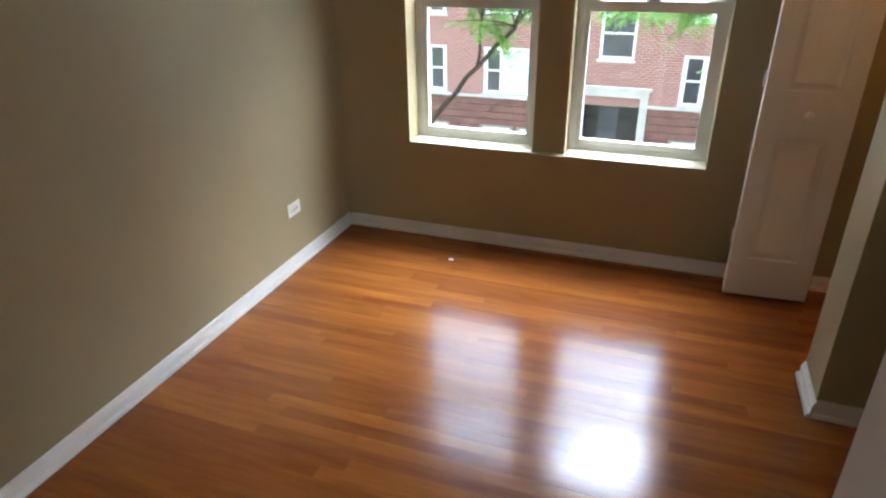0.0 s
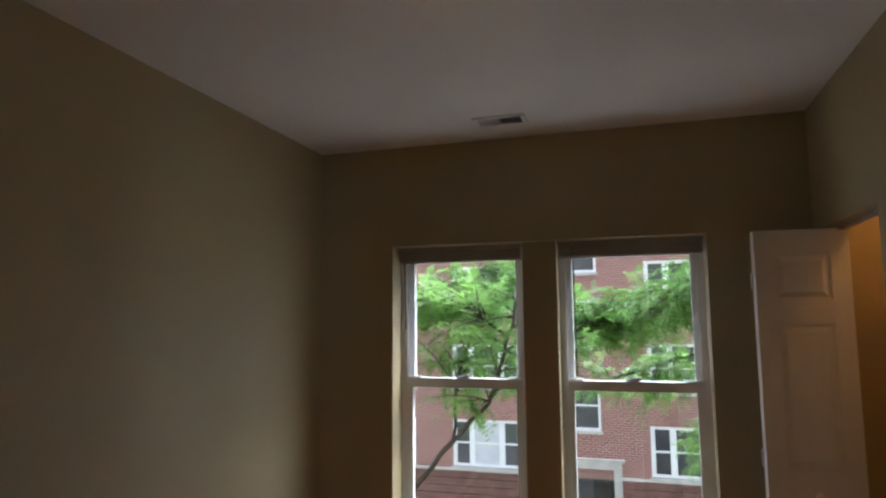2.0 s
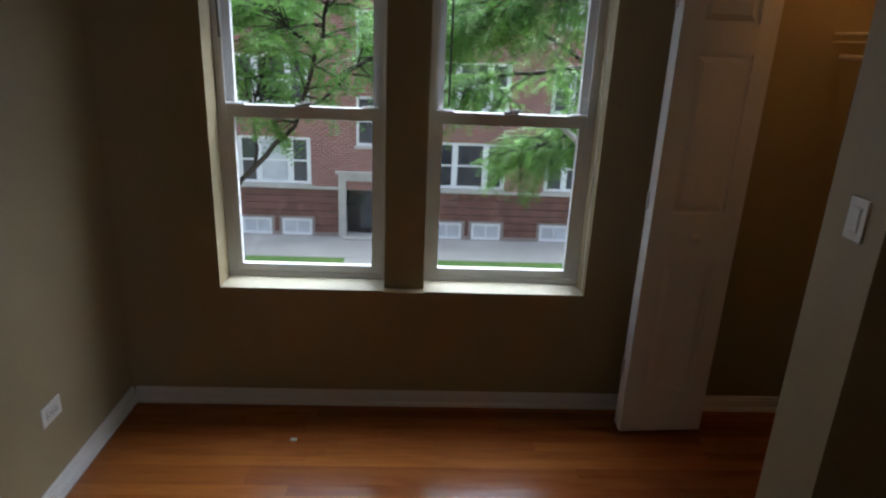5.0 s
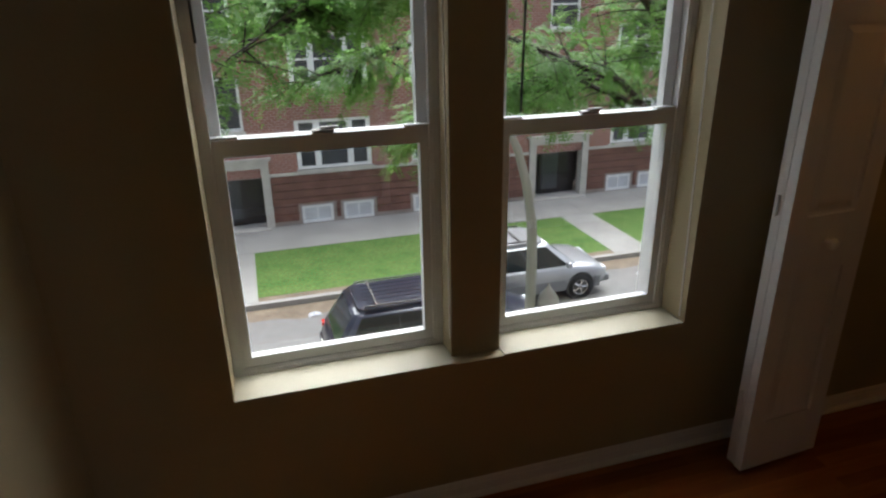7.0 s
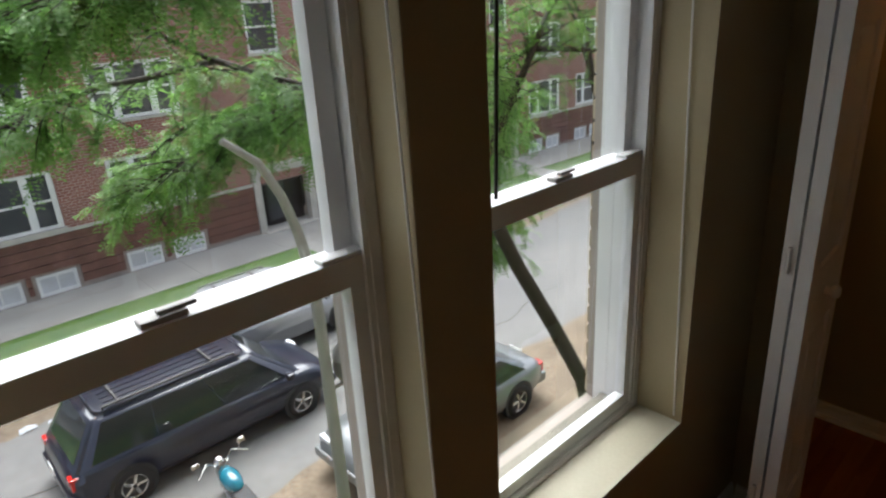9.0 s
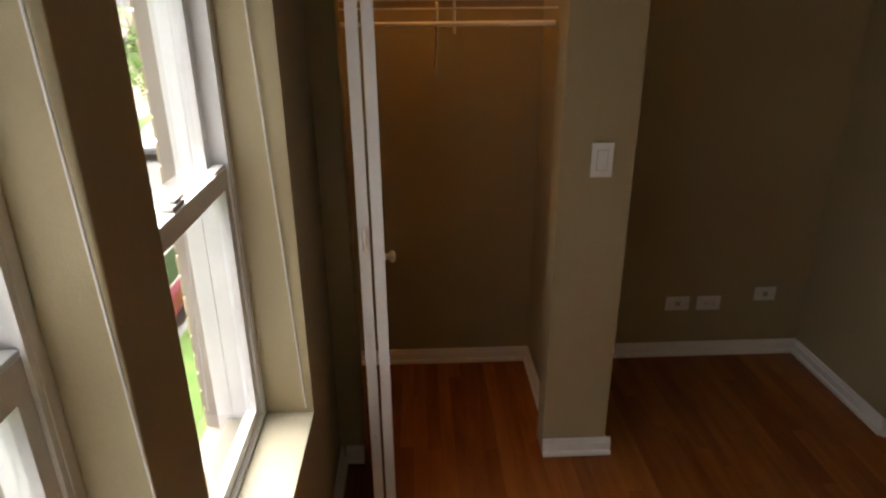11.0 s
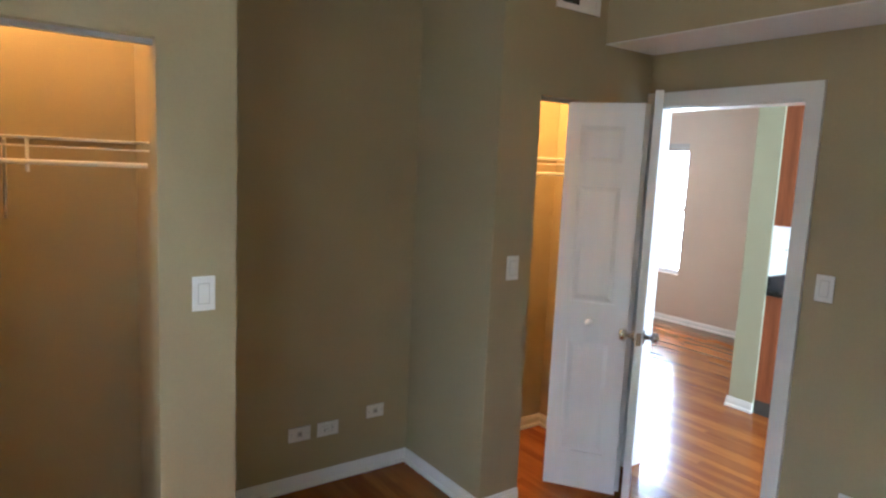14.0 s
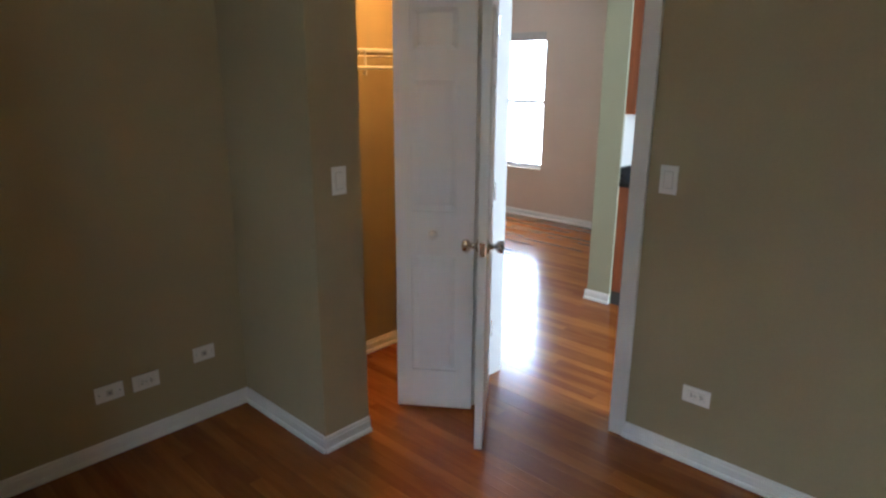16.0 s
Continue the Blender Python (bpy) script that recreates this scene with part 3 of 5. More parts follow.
# ---- closet shelves ----
def closet_shelf(y0, y1, z):
    s = empty("closet_shelf", pose(XB, (y0 + y1) / 2, z), "white wire closet shelf with hanging rod", "closet shelf", "wire closet shelves")
    h = (y1 - y0) / 2 - 0.005
    for x, z in ((-0.006, 0), (-0.15, 0), (-0.30, 0), (-0.30, -0.03)):
        bm = bmesh.new()
        rod(bm, (x, -h, z), (x, h, z), 0.004, n=6)
        part("deck_wire", bm, M_WIRE, s)
    bm = bmesh.new()
    k = int(2 * h / 0.025)
    for i in range(k + 1):
        y = -h + 2 * h * i / k
        rod(bm, (-0.004, y, 0.004), (-0.304, y, 0.004), 0.0014, n=4)
    part("cross_wires", bm, M_WIRE, s)["kind"] = "stuff"
    bm = bmesh.new(); rod(bm, (-0.26, -h, -0.085), (-0.26, h, -0.085), 0.0095, n=14); part("hanging_rod", bm, M_WIRE, s)
    bm = bmesh.new(); rod(bm, (-0.295, 0.02, -0.01), (-0.004, 0.02, -0.30), 0.006, n=8); part("brace", bm, M_WIRE, s)
    bm = bmesh.new(); rod(bm, (-0.26, -0.045, -0.005), (-0.26, -0.045, -0.12), 0.006, n=8)
    rod(bm, (-0.26, -0.045, -0.10), (-0.245, -0.045, -0.115), 0.006, n=8)
    part("rod_hook", bm, M_WIRE, s)
    return s


closet_shelf(-0.865, 0.0, 1.71)
closet_shelf(YD, -2.37, 1.745)

# a scrap of paper on the floor
bm = bm_box(-0.012, 0.014, -0.008, 0.009, 0.0, 0.003, 0.001)
sc = tagged(link("paper_scrap", bm, M_PLASTIC), "tiny white paper scrap lying on the oak floor", "scrap")
sc.location = (0.78, -0.29, 0.0005)

# ---- living room beyond the doorway ----
wall_y("wall_living_far", LY - 0.15, LY, -1.0, 5.8, 0, H, [(4.59, 5.256, 0.557, 2.06)], M_PINK, "pale beige living room wall with a window")
wall_x("wall_living_east", 5.8, 5.92, LY - 0.15, YD - 0.12, 0, H, [], M_PINK, "plain pale beige living room wall")
# the opening in this unseen west wall is added for the kitchen fill lamp
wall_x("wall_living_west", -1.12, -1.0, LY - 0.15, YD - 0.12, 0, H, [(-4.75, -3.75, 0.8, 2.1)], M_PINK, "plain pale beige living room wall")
wall_y("wall_living_near", YD - 0.12, YD, XB + 0.12, 5.8, 0, H, [], M_PINK, "plain pale beige living room wall")
wall_y("wall_living_corner", YD - 0.12, YD, -1.0, -0.12, 0, H, [], M_PINK, "plain pale beige living room wall")
structure("ceiling_living", bm_box(-1.12, 5.92, LY - 0.15, YD - 0.12, H, H + 0.1), M_CEIL, "flat white living room ceiling", "ceiling")
structure("wall_stub", bm_box(2.56, 2.745, LY, -4.82, 0, H), M_GREEN, "pale green wall end beside the kitchen cabinets", "wall")
for a, b, s in (((2.56, -4.82), (2.76, -4.82), (0, 1)), ((2.745, LY), (2.745, -4.82), (1, 0)), ((2.76, LY), (5.8, LY), (0, 1))):
    baseboard(a, b, s)
lw = empty("window_3", pose(0, 0, 0), "white double-hung living room window, bright outside", "window", kind="structure")
bm = bmesh.new()
holes(bm, 4.59, 5.256, 0.557, 2.06, [(4.63, 5.216, 0.607, 2.02)], lambda q, a, b, c, d: box(q, a, b, LY - 0.13, LY - 0.06, c, d))
part("window_frame", bm, M_VINYL, lw)
part("meeting_rail", bm_box(4.63, 5.216, LY - 0.115, LY - 0.075, 1.29, 1.33), M_VINYL, lw)
for z0, z1 in ((0.607, 1.29), (1.33, 2.02)):
    p = part("pane", bm_box(4.63, 5.216, LY - 0.10, LY - 0.096, z0, z1), M_GLASS, lw)
    p.visible_shadow = False
bl = empty("window_blind", pose(4.906, LY - 0.03, 2.06), "raised pale window blind", "blind")
part("headrail", bm_box(-0.345, 0.345, -0.02, 0.02, -0.04, 0, 0.003), M_BLIND, bl)
part("slats", bm_box(-0.34, 0.34, -0.018, 0.018, -0.09, -0.04, 0.003), M_BLIND, bl)


def cabinet(x0, x1, y0, y1, z0, z1, label):
    """A cabinet against the wall at x1, its door facing -x."""
    c = empty("kitchen_cabinet", pose(x1, (y0 + y1) / 2, z0), label, "cabinet", "kitchen cabinets")
    w, d, h = (y1 - y0) / 2, x1 - x0, z1 - z0
    toe = 0.1 if z0 == 0 else 0.0
    part("body", bm_box(-d + 0.022, 0, -w, w, toe, h), M_CAB, c)
    if toe:
        part("toe_kick", bm_box(-d + 0.09, 0, -w, w, 0, toe), M_DARK, c)
    dr = part("door", bm_box(-d, -d + 0.02, -w + 0.003, w - 0.003, toe + 0.004, h - 0.004, 0.003), M_CAB, c)
    part("panel", bm_box(-d - 0.006, -d - 0.0005, -w + 0.06, w - 0.06, toe + 0.07, h - 0.07, 0.004), M_CAB, dr)
    bm = bmesh.new()
    rod(bm, (-d - 0.022, w - 0.035, h * (0.78 if toe else 0.12)), (-d - 0.022, w - 0.035, h * (0.78 if toe else 0.12) + 0.1), 0.005, n=8)
    part("handle", bm, M_CHROME, dr)


KX = 2.558
for i in range(4):
    y1 = -4.835 - i * 0.46
    cabinet(KX - 0.60, KX, y1 - 0.458, y1, 0, 0.87, "cherry wood base cabinet under black counter")
    cabinet(KX - 0.33, KX, y1 - 0.458, y1, 1.37, 2.42, "cherry wood wall cabinet above the counter")
tagged(link("countertop", bm_box(KX - 0.635, KX, -6.68, -4.825, 0.872, 0.91, 0.004), M_COUNTER), "black granite kitchen countertop", "countertop")
tagged(link("counter_upstand", bm_box(KX - 0.022, KX, -6.68, -4.83, 0.912, 1.01, 0.002), M_COUNTER), "black granite upstand behind the counter", "upstand")
structure("backsplash", bm_box(KX - 0.004, KX + 0.001, -6.68, -4.83, 1.012, 1.37), M_TILE, "white kitchen backsplash", "backsplash")
plate("wall_outlet", (KX - 0.004, -5.02, 1.19), (-1, 0), 0.074, 0.118, "white outlet on the kitchen backsplash", "outlet", "jack")
win_lamp = bpy.data.lights.new("living_window_light", "AREA")
win_lamp.shape, win_lamp.size, win_lamp.size_y, win_lamp.energy = "RECTANGLE", 0.62, 1.4, 4
wl = new("living_window_light", win_lamp)
wl.matrix_world = look((4.906, LY - 0.145, 1.3), (4.906, 0, 1.3))

# added fill lamp at an unseen opening, brightens the kitchen and its floor
kit_lamp = bpy.data.lights.new("kitchen_fill_light", "AREA")
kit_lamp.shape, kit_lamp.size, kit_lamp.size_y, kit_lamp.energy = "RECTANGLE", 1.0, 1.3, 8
kl = new("kitchen_fill_light", kit_lamp)
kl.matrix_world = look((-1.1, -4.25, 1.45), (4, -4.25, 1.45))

# ---- the own facade round the windows ----
M_LEDGE = mat("weathered sill stone", (0.19, 0.175, 0.142), 0.9, vary=0.25, scale=6, fine=0.12, fine_scale=60, bump=0.4, bump_scale=70)
structure("stone_sill", bm_box(0.33, 2.12, 0.235, 0.342, 0.43, 0.503, 0.008), M_LEDGE, "weathered limestone ledge outside the windows", "sill")
for x0, x1 in ((WX0 + 0.022, MX0 - 0.022), (MX1 + 0.022, WX1 - 0.022)):
    structure("ledge_cap", bm_box(x0, x1, 0.1905, 0.252, WZ0 + 0.001, WZ0 + 0.010, 0.002), M_LEDGE, "weathered stone edge under the closed sash", "sill")
for x0, x1 in ((WX0 - 0.004, WX0 + 0.026), (WX1 - 0.022, WX1 + 0.014)):
    structure("outer_casing", bm_box(x0, x1, 0.2355, 0.282, 0.505, 2.06, 0.003), M_VINYL, "white vinyl casing outside the window", "window casing")
own = wall_y("wall_outside", 0.24, 0.33, -9.0, 14.0, -5.6, 7.5, [(WX0 - 0.008, MX0 + 0.01, 0.51, 2.06), (MX1 - 0.01, WX1 + 0.018, 0.51, 2.06)], M_MORTAR, "tan brick outer wall of the flat's own building")
for c in range(24):
    z = 0.52 + c * 0.0625
    for k in range(2):
        if c % 2:
            x0, x1 = WX1 + 0.019 + (k * 0.215), WX1 + 0.019 + (k * 0.215) + 0.205
        else:
            x0, x1 = WX1 + 0.019 + (k * 0.108), WX1 + 0.019 + (0.098 if k == 0 else 0.313)
        part("brick", bm_box(x0, x1, 0.284, 0.338, z, z + 0.054, 0.004), M_TAN, own)

# ---- the street ----
G = -5.75
R = G - 0.15
structure("ground", bm_box(-500, 500, -300, 600, R - 0.8, R - 0.06), M_DIRT, "wide flat ground beyond the street", "ground")
structure("road", bm_box(-150, 150, 5.55, 14.05, R - 0.06, R), M_ASPHALT, "worn grey asphalt street", "road")
for y0, y1, nm in ((14.05, 14.22, "far"), (5.38, 5.55, "near")):
    structure("kerb", bm_box(-150, 150, y0, y1, R - 0.05, G + 0.005, 0.012), M_CONC, "pale concrete kerb beside the %s lawn" % nm, "kerb")
WALKS = ((-1.05, 0.2), (10.95, 12.2))
xs = [-150, -13.2, -11.95] + [v for w in WALKS for v in w] + [23.1, 24.35, 150]
for i in range(0, len(xs) - 1, 2):
    structure("lawn", bm_box(xs[i], xs[i + 1], 14.5, 17.9, R - 0.05, G), M_GRASS, "bright green mown lawn before the brick building", "lawn")
    structure("lawn_edge", bm_box(xs[i], xs[i + 1], 14.22, 14.5, R - 0.05, G - 0.004), M_DIRT, "bare sandy strip between kerb and lawn", "verge")
for x0, x1 in ((xs[1], xs[2]), *WALKS, (23.1, 24.35)):
    structure("garden_path", bm_box(x0, x1, 14.22, 17.9, R - 0.05, G + 0.006), M_CONC, "pale concrete path across the lawn", "path")
pv = structure("pavement", bm_box(-150, 150, 17.9, 20.3, R - 0.05, G + 0.004), M_CONC, "pale concrete pavement along the brick building", "pavement")
for i in range(34):
    part("slab", bm_box(-12 + i * 1.5, -10.515 + i * 1.5, 17.91, 20.2, G + 0.005, G + 0.012), M_CONC, pv)
structure("lawn_near", bm_box(-150, 150, 0.33, 5.38, R - 0.05, G), M_GRASS, "green lawn strip below the windows", "lawn")
# gutter dirt and cracks
for y0, y1 in ((12.75, 14.05), (5.55, 6.6)):
    bm = bmesh.new()
    top, low = [], []
    for i in range(121):
        x = -30 + i * 0.6
        top.append(bm.verts.new((x, y1 if y0 > 9 else y0, R + 0.004)))
        d = (0.55 if y0 > 9 else 2.3) + 0.5 * noise.noise((x * 0.35, y0, 0)) + 0.25 * noise.noise((x * 1.3, y0, 4))
        low.append(bm.verts.new((x, (y1 - d) if y0 > 9 else (y0 + d), R + 0.004)))
    for i in range(120):
        bm.faces.new((low[i], low[i + 1], top[i + 1], top[i]))
    structure("gutter_dirt", bm, M_DIRT, "sandy brown dirt along the gutter", "dirt")
M_CRACK = mat("dark crack filler", (0.07, 0.066, 0.06), 0.9)
rng = random.Random(5)


def crack(x, y, dx, dy, n):
    bm = bmesh.new()
    prev = None
    for i in range(n):
        w = 0.012 + 0.018 * rng.random()
        a, b = bm.verts.new((x, y - w, R + 0.006)), bm.verts.new((x, y + w, R + 0.006))
        if prev:
            bm.faces.new((prev[0], a, b, prev[1]))
        prev = (a, b)
        x += dx * (0.6 + 0.8 * rng.random())
        y += dy + 0.09 * (rng.random() - 0.5) * 2
    structure("road_crack", bm, M_CRACK, "dark meandering crack in the asphalt", "crack")


crack(-6, 11.0, 0.22, 0.004, 60)
crack(-2, 10.4, 0.25, 0.0, 24)
crack(5, 11.6, 0.25, -0.01, 30)
crack(10, 9.0, 0.2, 0.03, 30)
M_PAPER = mat("white paper litter", (0.75, 0.77, 0.8), 0.7)
for x, y, s in ((1.58, 13.3, 0.17), (2.0, 13.25, 0.07), (10.98, 12.9, 0.09), (12.0, 12.95, 0.06), (13.2, 13.1, 0.07), (4.1, 12.9, 0.06)):
    bm = bmesh.new()
    vs = [bm.verts.new((x + s * a, y + s * b, R + 0.008 + s * c)) for a, b, c in ((-1, -0.6, 0), (0, -0.7, 0.25), (1, -0.4, 0.05), (0.9, 0.6, 0), (0, 0.5, 0.3), (-0.9, 0.6, 0.05))]
    bm.faces.new((vs[0], vs[1], vs[4], vs[5]))
    bm.faces.new((vs[1], vs[2], vs[3], vs[4]))
    bmesh.ops.solidify(bm, geom=list(bm.faces), thickness=0.004)
    tagged(link("litter", bm, M_PAPER), "crumpled scrap of white paper on the road", "litter", "litter on the road")


# ---- the brick building across the street ----
def brickwork(name, c1, c2, mortar, w, h):
    m = bpy.data.materials.new(name)
    m.use_nodes = True
    t = m.node_tree
    b = t.nodes["Principled BSDF"]
    b.inputs["Roughness"].default_value = 0.9
    geo = t.nodes.new("ShaderNodeNewGeometry")
    sep = t.nodes.new("ShaderNodeSeparateXYZ")
    t.links.new(geo.outputs["Position"], sep.inputs[0])
    add = t.nodes.new("ShaderNodeMath")
    add.operation = "ADD"
    t.links.new(sep.outputs["X"], add.inputs[0])
    t.links.new(sep.outputs["Y"], add.inputs[1])
    cb = t.nodes.new("ShaderNodeCombineXYZ")
    t.links.new(add.outputs[0], cb.inputs["X"])
    t.links.new(sep.outputs["Z"], cb.inputs["Y"])
    br = t.nodes.new("ShaderNodeTexBrick")
    br.inputs["Scale"].default_value = 1.0
    br.inputs["Brick Width"].default_value = w
    br.inputs["Row Height"].default_value = h
    br.inputs["Mortar Size"].default_value = 0.010
    br.inputs["Mortar Smooth"].default_value = 0.3
    br.inputs["Color1"].default_value = (*c1, 1)
    br.inputs["Color2"].default_value = (*c2, 1)
    br.inputs["Mortar"].default_value = (*mortar, 1)
    t.links.new(cb.outputs[0], br.inputs["Vector"])
    n = t.nodes.new("ShaderNodeTexNoise")
    n.inputs["Scale"].default_value = 0.7
    n.inputs["Detail"].default_value = 6
    t.links.new(geo.outputs["Position"], n.inputs["Vector"])
    mr = t.nodes.new("ShaderNodeMapRange")
    mr.inputs["To Min"].default_value, mr.inputs["To Max"].default_value = 0.72, 1.25
    t.links.new(n.outputs["Fac"], mr.inputs["Value"])
    hs = t.nodes.new("ShaderNodeHueSaturation")
    t.links.new(mr.outputs[0], hs.inputs["Value"])
    t.links.new(br.outputs["Color"], hs.inputs["Color"])
    t.links.new(hs.outputs[0], b.inputs["Base Color"])
    bp = t.nodes.new("ShaderNodeBump")
    bp.inputs["Strength"].default_value = 0.5
    bp.inputs["Distance"].default_value = 0.01
    bp.invert = True
    t.links.new(br.outputs["Fac"], bp.inputs["Height"])
    t.links.new(bp.outputs[0], b.inputs["Normal"])
    return m


M_FACE = brickwork("red face brick", (0.28, 0.11, 0.083), (0.21, 0.078, 0.06), (0.47, 0.385, 0.33), 0.22, 0.085)
FY = 20.2
GF = -5.45  # the facade heights are drawn up from this line and set down on the ground
BX0, BX1, TOP = -24.0, 42.0, 6.2
SP = 12.17
bld = empty("apartment_building", pose(9, FY, G), "three-storey red brick apartment building with white windows", "building")
INV = pose(9, FY, GF).inverted()


def bpart(name, bm, material, parent=None, label=""):
    bm.transform(INV)
    return part(name, bm, material, parent or bld, label)


openings, wins, doors = [], [], []
for k in (-2, -1, 0, 1, 2):
    for off in (3.53, 7.6):
        cx = -0.27 + off if k >= 0 else -0.27 + SP - off
        for z0, z1 in ((-3.46, -1.76), (-0.62, 1.04), (2.3, 3.95)):
            wins.append((cx + k * SP - 1.3, cx + k * SP + 1.3, z0, z1, 3))
        for dx in (-1.3, 0.18):
            wins.append((cx + k * SP + dx, cx + k * SP + dx + 1.1, -5.42, -4.77, 2))
    ex = -0.27 + k * SP
    doors.append(ex)
    for z0, z1 in ((-2.0, -0.25), (0.9, 2.6), (3.6, 4.9)):
        wins.append((ex - 0.6, ex + 0.6, z0, z1, 1))
wins = [w for w in wins if w[0] > BX0 + 0.3 and w[1] < BX1 - 0.3]
doors = [d for d in doors if BX0 + 2 < d < BX1 - 2]
openings = [w[:4] for w in wins] + [(d - 1.0, d + 1.0, GF, -3.3) for d in doors]
BELT = -3.62
bm = bmesh.new()
holes(bm, BX0, BX1, BELT, TOP, [o for o in openings if o[3] > BELT + 0.3 and o[2] > -4.5], lambda q, a, b, c, d: box(q, a, b, FY, FY + 0.35, c, d))
box(bm, BX0, BX0 + 0.35, FY + 0.35, FY + 14, GF, TOP)
box(bm, BX1 - 0.35, BX1, FY + 0.35, FY + 14, GF, TOP)
bpart("wall", bm, M_FACE)
# rusticated base in proud courses
low_open = [o for o in openings if o[2] < -4.5]
holes(None, BX0, BX1, GF, BELT, low_open, lambda q, a, b, c, d: bpart("base_wall", bm_box(a, b, FY + 0.03, FY + 0.35, c, d), M_MORTAR))
for i in range(6):
    z0 = GF + 0.18 + i * 0.28
    z1 = min(z0 + 0.255, BELT - 0.02)
    holes(None, BX0, BX1, z0, z1, [(o[0] - 0.12, o[1] + 0.12, max(o[2] - 0.1, z0), min(o[3] + 0.1, z1)) for o in low_open if o[2] - 0.1 < z1 - 0.01 and o[3] + 0.1 > z0 + 0.01], lambda q, a, b, c, d: bpart("base_course", bm_box(a, b, FY - 0.03, FY + 0.03, c, d), M_BAND))
bm = bmesh.new()
holes(bm, BX0, BX1, BELT, BELT + 0.1, [(d - 1.2, d + 1.2, BELT, BELT + 0.1) for d in doors], lambda q, a, b, c, d: box(q, a, b, FY - 0.07, FY, c, d))
bpart("belt_course", bm, M_STONE, label="pale limestone belt course")
bm = bmesh.new(); box(bm, BX0 - 0.1, BX1 + 0.1, FY - 0.12, FY + 0.4, TOP, TOP + 0.22); bpart("coping", bm, M_STONE)
bm = bmesh.new(); box(bm, BX0 + 0.35, BX1 - 0.35, FY + 0.35, FY + 14, TOP - 0.9, TOP - 0.6); bpart("roof", bm, M_DARK)
bm = bmesh.new(); box(bm, BX0 + 0.35, BX1 - 0.35, FY + 2.0, FY + 2.1, GF, TOP - 0.9); bpart("inner_wall", bm, M_SLOT)
for x0, x1, z0, z1, n in wins:
    bm = bmesh.new()
    f = 0.11 if n == 3 else 0.09
    if n == 3:
        w = x1 - x0
        spans = [(x0 + 0.15, x0 + 0.27 * w - 0.07), (x0 + 0.27 * w + 0.14, x0 + 0.73 * w - 0.14), (x0 + 0.73 * w + 0.07, x1 - 0.15)]
    elif n == 2:
        spans = [(x0 + f, (x0 + x1) / 2 - 0.02), ((x0 + x1) / 2 + 0.02, x1 - f)]
    else:
        spans = [(x0 + f, x1 - f)]
    mid = (z0 + z1) / 2
    rails = [(z0 + 0.1, z1 - 0.1)] if n == 2 else [(z0 + 0.1, mid - 0.03), (mid + 0.03, z1 - 0.1)]
    holes(bm, x0, x1, z0, z1, [(a, b, c, d) for a, b in spans for c, d in rails], lambda q, a, b, c, d: box(q, a, b, FY + 0.04, FY + 0.12, c, d))
    wn_ob = bpart("window", bm, M_WHITE)
    for i, (a, b) in enumerate(spans):
        sheer = n == 2 or (n == 3 and i == 1 and x0 < -2 and z0 < -3)
        for c, d in rails:
            bm = bmesh.new()
            box(bm, a, b, FY + 0.09, FY + 0.10, c, d)
            bpart("pane", bm, M_SHEER if (sheer) else M_PANE, wn_ob)
    if n != 2:
        bm = bmesh.new(); box(bm, x0 - 0.06, x1 + 0.06, FY - 0.06, FY + 0.08, z0 - 0.1, z0)
        bpart("sill", bm, M_STONE, wn_ob)
for d in doors:
    bm = bmesh.new()
    for a, b, c, e, y in ((d - 1.25, d - 0.98, GF, -3.28, FY - 0.1), (d + 0.98, d + 1.25, GF, -3.28, FY - 0.1), (d - 1.25, d + 1.25, -3.28, -3.02, FY - 0.1), (d - 1.35, d + 1.35, -3.02, -2.92, FY - 0.16)):
        box(bm, a, b, y, FY + 0.2, c, e)
    sur = bpart("entrance", bm, M_STONE, label="pale limestone entrance surround")
    # flat dark sheet fills the opening behind the door
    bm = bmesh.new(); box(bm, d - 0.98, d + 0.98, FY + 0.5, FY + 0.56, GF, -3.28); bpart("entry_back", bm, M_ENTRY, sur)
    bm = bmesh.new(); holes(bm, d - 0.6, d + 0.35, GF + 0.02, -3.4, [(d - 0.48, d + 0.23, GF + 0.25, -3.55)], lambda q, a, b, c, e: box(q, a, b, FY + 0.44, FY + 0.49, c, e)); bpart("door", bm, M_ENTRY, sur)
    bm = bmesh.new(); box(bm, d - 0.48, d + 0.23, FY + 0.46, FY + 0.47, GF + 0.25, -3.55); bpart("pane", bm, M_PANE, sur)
    bm = bmesh.new(); box(bm, d - 1.1, d + 1.1, FY - 0.35, FY + 0.5, R, GF + 0.06); bpart("step", bm, M_STONE, sur)


